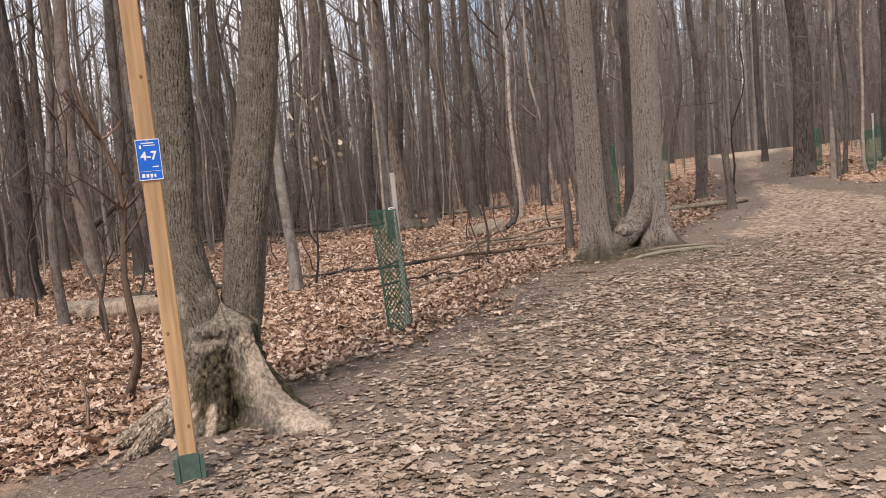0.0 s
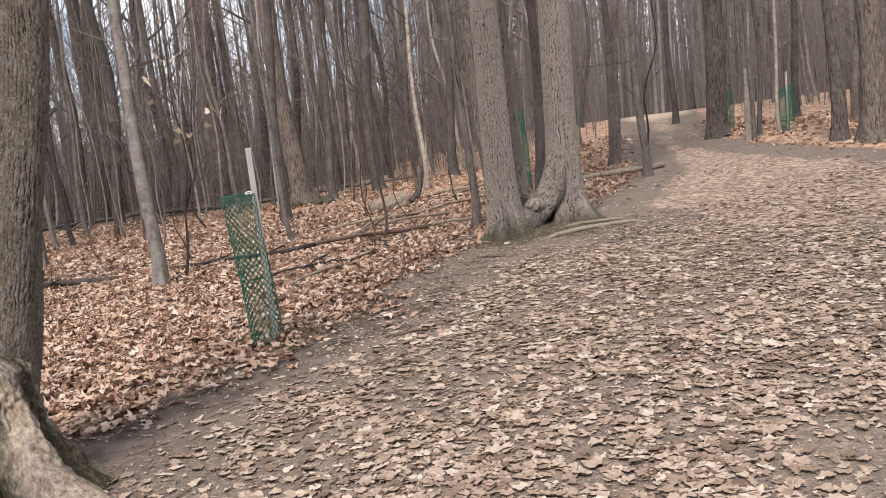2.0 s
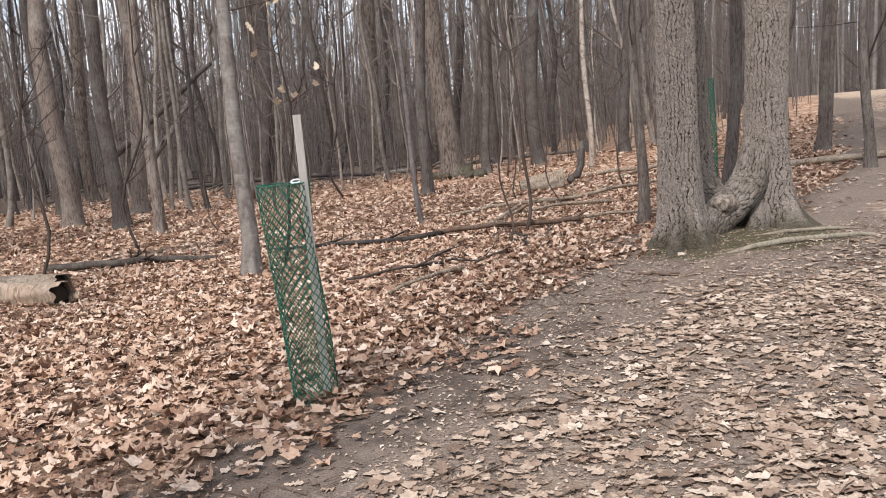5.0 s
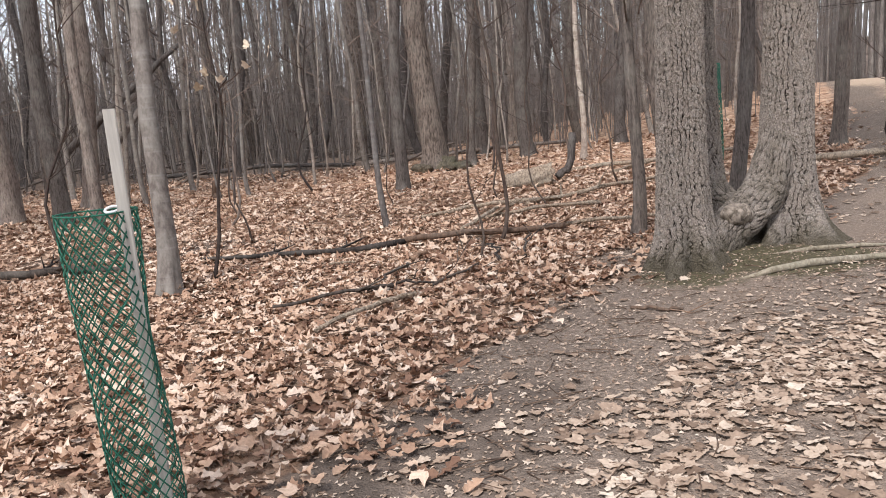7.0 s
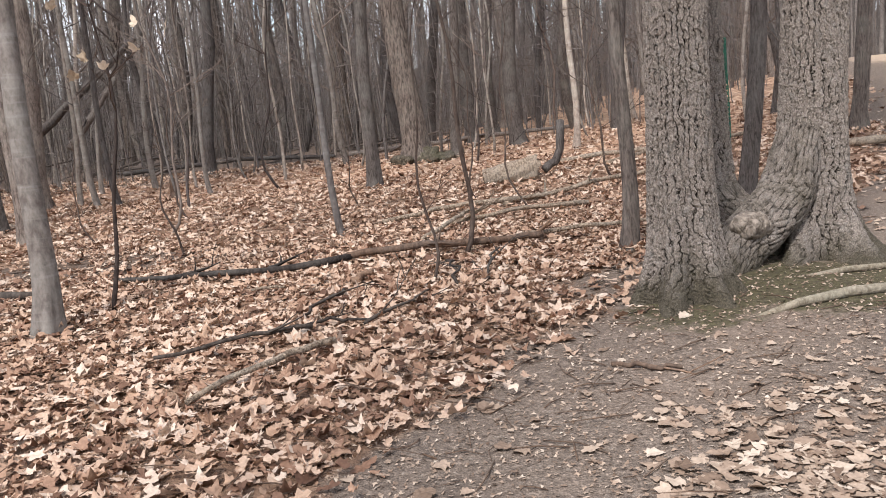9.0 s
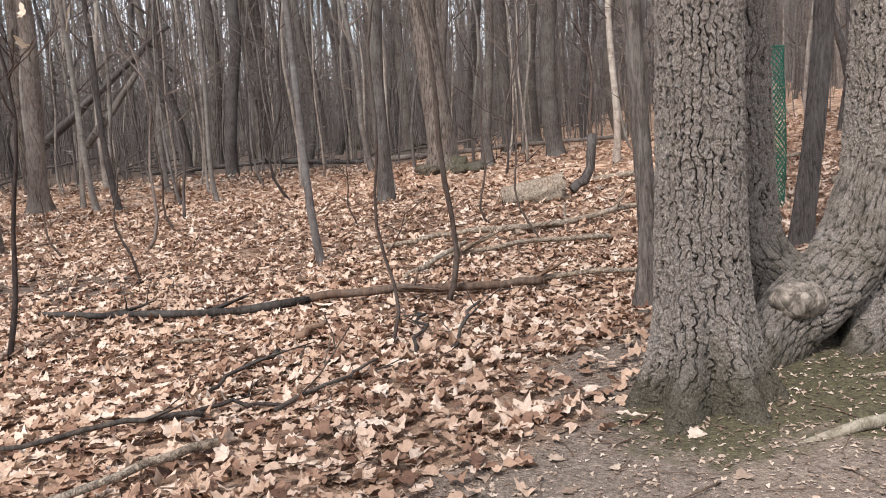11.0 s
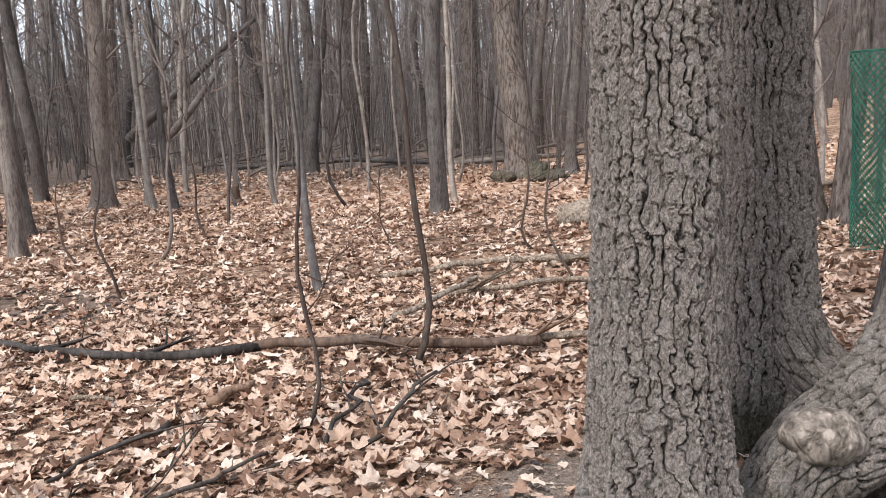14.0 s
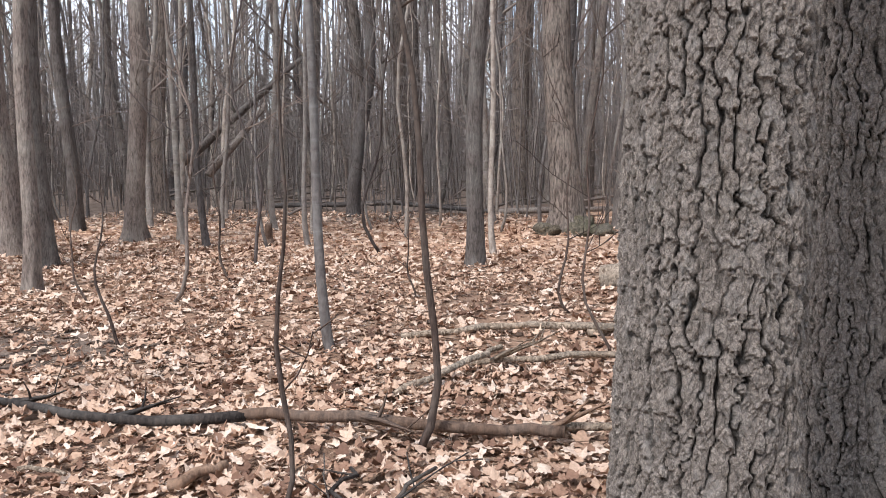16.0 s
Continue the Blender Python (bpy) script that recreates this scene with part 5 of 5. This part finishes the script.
sapling(-3.6, 9.0, 4.2, 0.022, (-0.12, 0.05), 13, "dark sapling with fine twigs", twigs=9, kids=(3, 2))
sapling(-4.4, 12.0, 4.6, 0.02, (0.06, 0), 14, "dark sapling with fine twigs", twigs=9, kids=(3, 2))
sapling(-3.1, 16.4, 4.4, 0.02, (0.02, 0), 15, "grey sapling with fine twigs", M_TWIG, twigs=9, kids=(3, 2))
sapling(2.3, 17.2, 3.5, 0.016, (-0.08, 0), 16, "thin dark sapling behind a log", twigs=6)

for k, (x, y, h, lx) in enumerate(((-5.2, 8.2, 5.0, -0.1), (-6.3, 9.8, 5.5, 0.05), (-5.9, 12.2, 5.0, 0.1), (-7.4, 11.5, 6.0, -0.04), (-8.3, 13.4, 6.0, 0.06), (-6.9, 14.6, 5.0, 0.0), (-4.1, 10.2, 4.0, -0.14), (-9.4, 15.5, 6.0, 0.05), (-4.6, 14.8, 4.6, 0.03), (-3.9, 19.0, 5.0, 0.06), (-2.9, 20.6, 4.6, -0.02), (2.9, 16.3, 3.4, 0.1), (1.6, 20.7, 4.2, 0.05), (0.3, 22.2, 4.4, 0.0))):
    sapling(x, y, h, 0.024, (lx, 0.02), 40 + k, "bare dark sapling with fine crossing twigs", (M_DARKTWIG, M_TWIG)[k % 2], twigs=10, kids=(3, 3), low=0.2)


# ---- dead wood ----
def stick(points, r0, r1, label, mat, name="fallen_branch", forks=0, seed=1, n=8, category="branch"):
    rng = random.Random(seed)
    fine = []
    for (a, b) in zip(points, points[1:]):
        for k in range(4):
            u = k / 4
            x, y, h = (a[i] + (b[i] - a[i]) * u for i in range(3))
            fine.append((x + rng.gauss(0, 0.018), y + rng.gauss(0, 0.018), float(ground_z(x, y)) + h + rng.gauss(0, 0.004)))
    x, y, h = points[-1]
    fine.append((x, y, float(ground_z(x, y)) + h))
    o = Vector(fine[0])
    fine = [Vector(p) - o for p in fine]
    N = len(fine)
    base = thing(name, Matrix.Translation(o), label, category, "fallen wood")
    part("wood", Shape().tube(fine, [r0 + (r1 - r0) * i / (N - 1) for i in range(N)], n, wob=0.22, rng=rng), mat, base)
    for k in range(forks):
        i = rng.randrange(1, N - 1)
        d = (fine[i + 1] - fine[i]).normalized()
        off = Vector((rng.uniform(-1, 1), rng.uniform(-1, 1), rng.uniform(0.0, 0.6)))
        sh = Shape()
        branch(sh, rng, fine[i], d + off * 0.8, rng.uniform(0.2, 0.5), r1 * 0.9, 1, (2,), 0.0)
        part("side_twig", sh, mat, base)
    return base


stick([(-2.45, 13.58, 0.05), (-1.9, 13.4, 0.07), (-1.2, 13.24, 0.07), (-0.3, 13.5, 0.085)], 0.016, 0.03, "long dark wet fallen branch in the leaf litter", M_WET, seed=3, forks=3)
stick([(-0.34, 13.49, 0.09), (0.3, 13.57, 0.10), (1.0, 13.7, 0.10), (1.3, 13.76, 0.08)], 0.031, 0.029, "long brown barkless fallen branch", M_BROWNWOOD, seed=4, forks=2)
stick([(1.2, 13.82, 0.09), (1.85, 13.92, 0.09), (2.4, 14.1, 0.07)], 0.022, 0.014, "pale split end of a fallen branch", M_DEAD, seed=5)
stick([(-0.45, 10.3, 0.07), (-0.15, 10.75, 0.09), (0.1, 11.05, 0.08)], 0.014, 0.021, "short pale barkless stick on the leaves", M_DEAD, seed=6)
stick([(-0.3, 11.35, 0.05), (0.0, 11.5, 0.08), (0.2, 11.52, 0.06)], 0.012, 0.008, "dark crooked branch lying in the leaves", M_WET, seed=7, forks=1)
stick([(0.2, 11.5, 0.05), (0.4, 11.85, 0.08), (0.5, 12.15, 0.06)], 0.012, 0.007, "thin dark crooked stick in the leaves", M_WET, seed=27, forks=2)
stick([(-0.95, 11.0, 0.07), (-0.45, 11.25, 0.08), (-0.1, 11.35, 0.07)], 0.011, 0.014, "dark stick on the leaf litter", M_WET, seed=8, forks=1)
stick([(0.85, 12.3, 0.03), (0.9, 12.7, 0.1), (0.95, 13.0, 0.14)], 0.012, 0.008, "thin dark twig sticking out of the leaves", M_WET, seed=9, forks=2)
stick([(1.55, 10.5, 0.012), (1.68, 10.44, 0.016), (1.84, 10.4, 0.012)], 0.013, 0.010, "short brown stick on the bare trail", M_BROWNWOOD, seed=10, forks=1)
stick([(0.4, 14.9, 0.07), (1.0, 15.1, 0.09), (1.8, 15.4, 0.08)], 0.018, 0.024, "grey dead branch on the leaf litter", M_DEAD, seed=12, forks=2)
stick([(0.2, 14.2, 0.03), (0.45, 14.7, 0.12), (0.6, 15.0, 0.16)], 0.022, 0.02, "pale curved stick on the leaf litter", M_DEAD, seed=13)
stick([(0.9, 16.1, 0.04), (1.9, 16.9, 0.08), (3.1, 17.6, 0.1)], 0.032, 0.025, "grey dead limb among leaves", M_DEAD, seed=14, forks=3)
stick([(1.6, 20.0, 0.05), (3.0, 20.2, 0.08), (4.8, 20.6, 0.06)], 0.04, 0.03, "grey fallen limb on leaves", M_DEAD, seed=15, forks=3)
stick([(4.3, 17.9, 0.06), (5.4, 17.7, 0.08), (6.4, 17.8, 0.06)], 0.05, 0.06, "grey log at the edge of the trail", M_DEAD, seed=17)
stick([(-5.0, 13.2, 0.06), (-3.9, 13.4, 0.08), (-2.9, 13.2, 0.05)], 0.05, 0.035, "dark fallen limb in leaf litter", M_WET, seed=18, forks=2)
stick([(-3.2, 27.0, 0.1), (0.0, 27.5, 0.15), (2.4, 27.2, 0.1)], 0.06, 0.045, "long grey fallen trunk across the wood", M_GREY, seed=19, forks=3)
stick([(-9.0, 27.5, 0.1), (-6.0, 27.8, 0.2), (-3.4, 27.0, 0.1)], 0.06, 0.05, "long grey fallen trunk across the wood", M_GREY, seed=20, forks=4)
stick([(-2.6, 5.2, 0.02), (-2.2, 5.7, 0.03), (-1.95, 6.4, 0.03)], 0.014, 0.02, "thin stick on leaves behind the post", M_BROWNWOOD, seed=21, forks=2)
stick([(-4.4, 7.0, 0.02), (-3.4, 7.3, 0.04), (-2.6, 7.2, 0.03)], 0.016, 0.012, "thin brown stick on the leaf litter", M_BROWNWOOD, seed=22, forks=3)


def cut_log(a, b, ra, rb, label, mat, seed):
    """A broken log on the ground: bark outside, a ragged hollow end."""
    za, zb = float(ground_z(*a)), float(ground_z(*b))
    base = thing("log", pose(a[0], a[1], za), label, "log", "fallen wood")
    A, B = Vector((0, 0, ra * 0.75)), Vector((b[0] - a[0], b[1] - a[1], zb - za + rb * 0.85))
    n = 28
    rng = random.Random(seed)
    d = (B - A).normalized()
    side = d.cross(Vector((0, 0, 1))).normalized()
    up = side.cross(d)
    rows = 18
    X, Y, Z = (np.zeros((rows, n)) for _ in range(3))
    jag = [rng.uniform(-0.05, 0.06) for _ in range(n)]
    for i in range(rows):
        t = i / (rows - 1)
        for k in range(n):
            an = 2 * math.pi * k / n
            r = (ra + (rb - ra) * t ** 1.5) * (1 + 0.07 * math.sin(3 * an + 5 * t + seed) + 0.05 * math.sin(7 * an - 8 * t) + rng.uniform(-0.03, 0.03))
            p = A.lerp(B, t) + (side * math.cos(an) + up * math.sin(an)) * r + d * jag[k] * max(0, t - 0.7) * 3
            X[i, k], Y[i, k], Z[i, k] = p
    part("bark", grid_mesh("bark", X, Y, Z, mat, wrap=True), None, base)
    part("cut_end", Shape().tube([A + d * 0.05, A + d * 0.01, A - d * 0.012], [ra * 0.97, ra * 0.9, ra * 0.5], n, wob=0.08, rng=rng), M_CUT, base, "weathered broken end")
    # Near-black plug fills the end; the hollow's darkness is in its colour.
    part("cut_end", Shape().tube([B - d * 0.16, B - d * 0.08, B - d * 0.05], [rb * 0.72, rb * 0.84, rb * 0.5], n, wob=0.2, rng=rng), M_HOLLOW, base, "dark plug in the hollow end")
    return base


cut_log((0.6, 18.3), (1.35, 18.35), 0.125, 0.19, "short pale log with a dark hollow end in leaf litter", M_DEAD, 1)
cut_log((-5.0, 11.7), (-3.62, 11.12), 0.11, 0.13, "pale barkless log with a dark broken end", M_PALEWOOD, 2)
cut_log((-5.6, 12.4), (-3.9, 11.6), 0.1, 0.12, "grey barkless log beside another", M_DEAD, 3)
stick([(1.42, 18.6, 0.1), (1.62, 18.7, 0.22), (1.7, 18.75, 0.75)], 0.06, 0.055, "short broken snag beside a log", M_GREY, "snag", seed=31, category="snag")
stick([(-0.14, 12.68, 0.06), (-0.08, 12.82, 0.075), (-0.03, 12.95, 0.07)], 0.028, 0.02, "short chunk of brown rotten wood on the leaves", M_BROWNWOOD, seed=51)
stick([(-0.88, 12.6, 0.06), (-0.63, 12.63, 0.06)], 0.012, 0.01, "short pale bare stick on the leaves", M_DEAD, seed=52)
stick([(-0.35, 15.65, 0.06), (0.33, 15.99, 0.08), (1.1, 16.2, 0.07)], 0.025, 0.03, "grey barkless branch on the leaf litter", M_DEAD, seed=53, forks=1)
stick([(0.67, 12.32, 0.05), (0.62, 12.7, 0.08), (0.53, 13.06, 0.07)], 0.012, 0.008, "thin dark crooked stick on the leaves", M_WET, seed=54, forks=2)
stick([(-0.3, 11.75, 0.05), (-0.2, 12.05, 0.08), (-0.13, 12.38, 0.07)], 0.009, 0.013, "dark forked stick on the leaves", M_WET, seed=55, forks=1)
stick([(2.3, 19.0, 0.06), (3.0, 19.6, 0.1), (3.6, 20.4, 0.08)], 0.03, 0.025, "grey dead limb among leaves", M_DEAD, seed=56, forks=2)
stick([(-4.92, 20.9, 0.0), (-4.92, 20.9, 0.15), (-4.9, 20.88, 0.34)], 0.08, 0.05, "small brown rotten stump", M_BROWNWOOD, "stump", seed=32, category="stump")
stick([(-10.33, 25.50, 0.96), (-8.92, 26.00, 2.19), (-7.47, 26.50, 3.45)], 0.11, 0.06, "dead trunk fallen aslant against other trees", M_GREY, "leaning_trunk", forks=3, seed=33, category="tree")
stick([(-8.61, 24.50, 0.93), (-7.86, 25.50, 2.37)], 0.09, 0.06, "second dead trunk fallen aslant beside another", M_GREY, "leaning_trunk", forks=2, seed=34, category="tree")

# deadfall in the dark hollow of the wood
dead = Shape()
for k in range(150):
    x, y = rng.uniform(-22, 2), rng.uniform(25, 48)
    if x > -4 and y < 27:
        continue
    a, L, z = rng.uniform(-1.4, 1.4), rng.uniform(0.6, 3.2), float(ground_z(x, y))
    r, rise = rng.uniform(0.01, 0.04), abs(rng.gauss(0, 0.35))
    dead.tube([(x, y, z + r), (x + 0.5 * L * math.cos(a), y + 0.5 * L * math.sin(a), z + r + rise * 0.7), (x + L * math.cos(a), y + L * math.sin(a), z + r + rise)], [r, r * 0.9, r * 0.5], 5)
tagged(part("deadfall", dead, M_TWIG), "tangle of fallen dark limbs in the hollow", "deadfall", kind="stuff")

# small twigs strewn about
tw = Shape()
for k in range(1500):
    x, y = rng.uniform(-5, 4), rng.uniform(2.5, 16)
    if k % 3 == 0:
        x, y = rng.uniform(-0.5, 3.5), rng.uniform(5.5, 11.5)
    inside = float(trail(x, y)) > 0
    z, a, L = float(ground_z(x, y)) + (0.006 if inside else 0.04), rng.uniform(0, 6.28), rng.uniform(0.05, 0.3)
    dx, dy = math.cos(a) * L, math.sin(a) * L
    r = rng.uniform(0.0015, 0.004)
    tw.tube([(x, y, z), (x + dx * 0.5 + rng.gauss(0, 0.01), y + dy * 0.5 + rng.gauss(0, 0.01), z + rng.uniform(0, 0.015)), (x + dx, y + dy, z + 0.004)], [r, r, r * 0.5], 4)
tagged(part("twig_scatter", tw, M_BROWNWOOD), "small fallen twigs strewn on earth and leaves", "twigs", kind="stuff")

# single leaves that lie on top, where the walk passes nearest
rs = np.random.RandomState(8)
for k in range(300):
    if k < 190:
        x, y = rs.uniform(-0.5, 1.6), rs.uniform(10.0, 13.2)
        if float(trail(x, y)) > -0.05:
            x -= 1.2
        lf = part("leaf", LEAVES[k % len(LEAVES)], None, litter)
        up, tilt = 0.045, 0.3
    else:
        x, y = rs.uniform(0.2, 3.4), rs.uniform(5.0, 10.2)
        x = max(x, float(np.interp(y, EDGE_Y, EDGE_X)) + 0.3)
        lf = part("leaf", LEAVES_FLAT[k % len(LEAVES_FLAT)], None, walked)
        up, tilt = 0.014, 0.12
    lf.location = (x, y, float(ground_z(x, y)) + up)
    lf.rotation_euler = (rs.normal(0, tilt), rs.normal(0, tilt), rs.uniform(0, 6.28))
    lf.scale = (rs.uniform(0.8, 1.2),) * 3
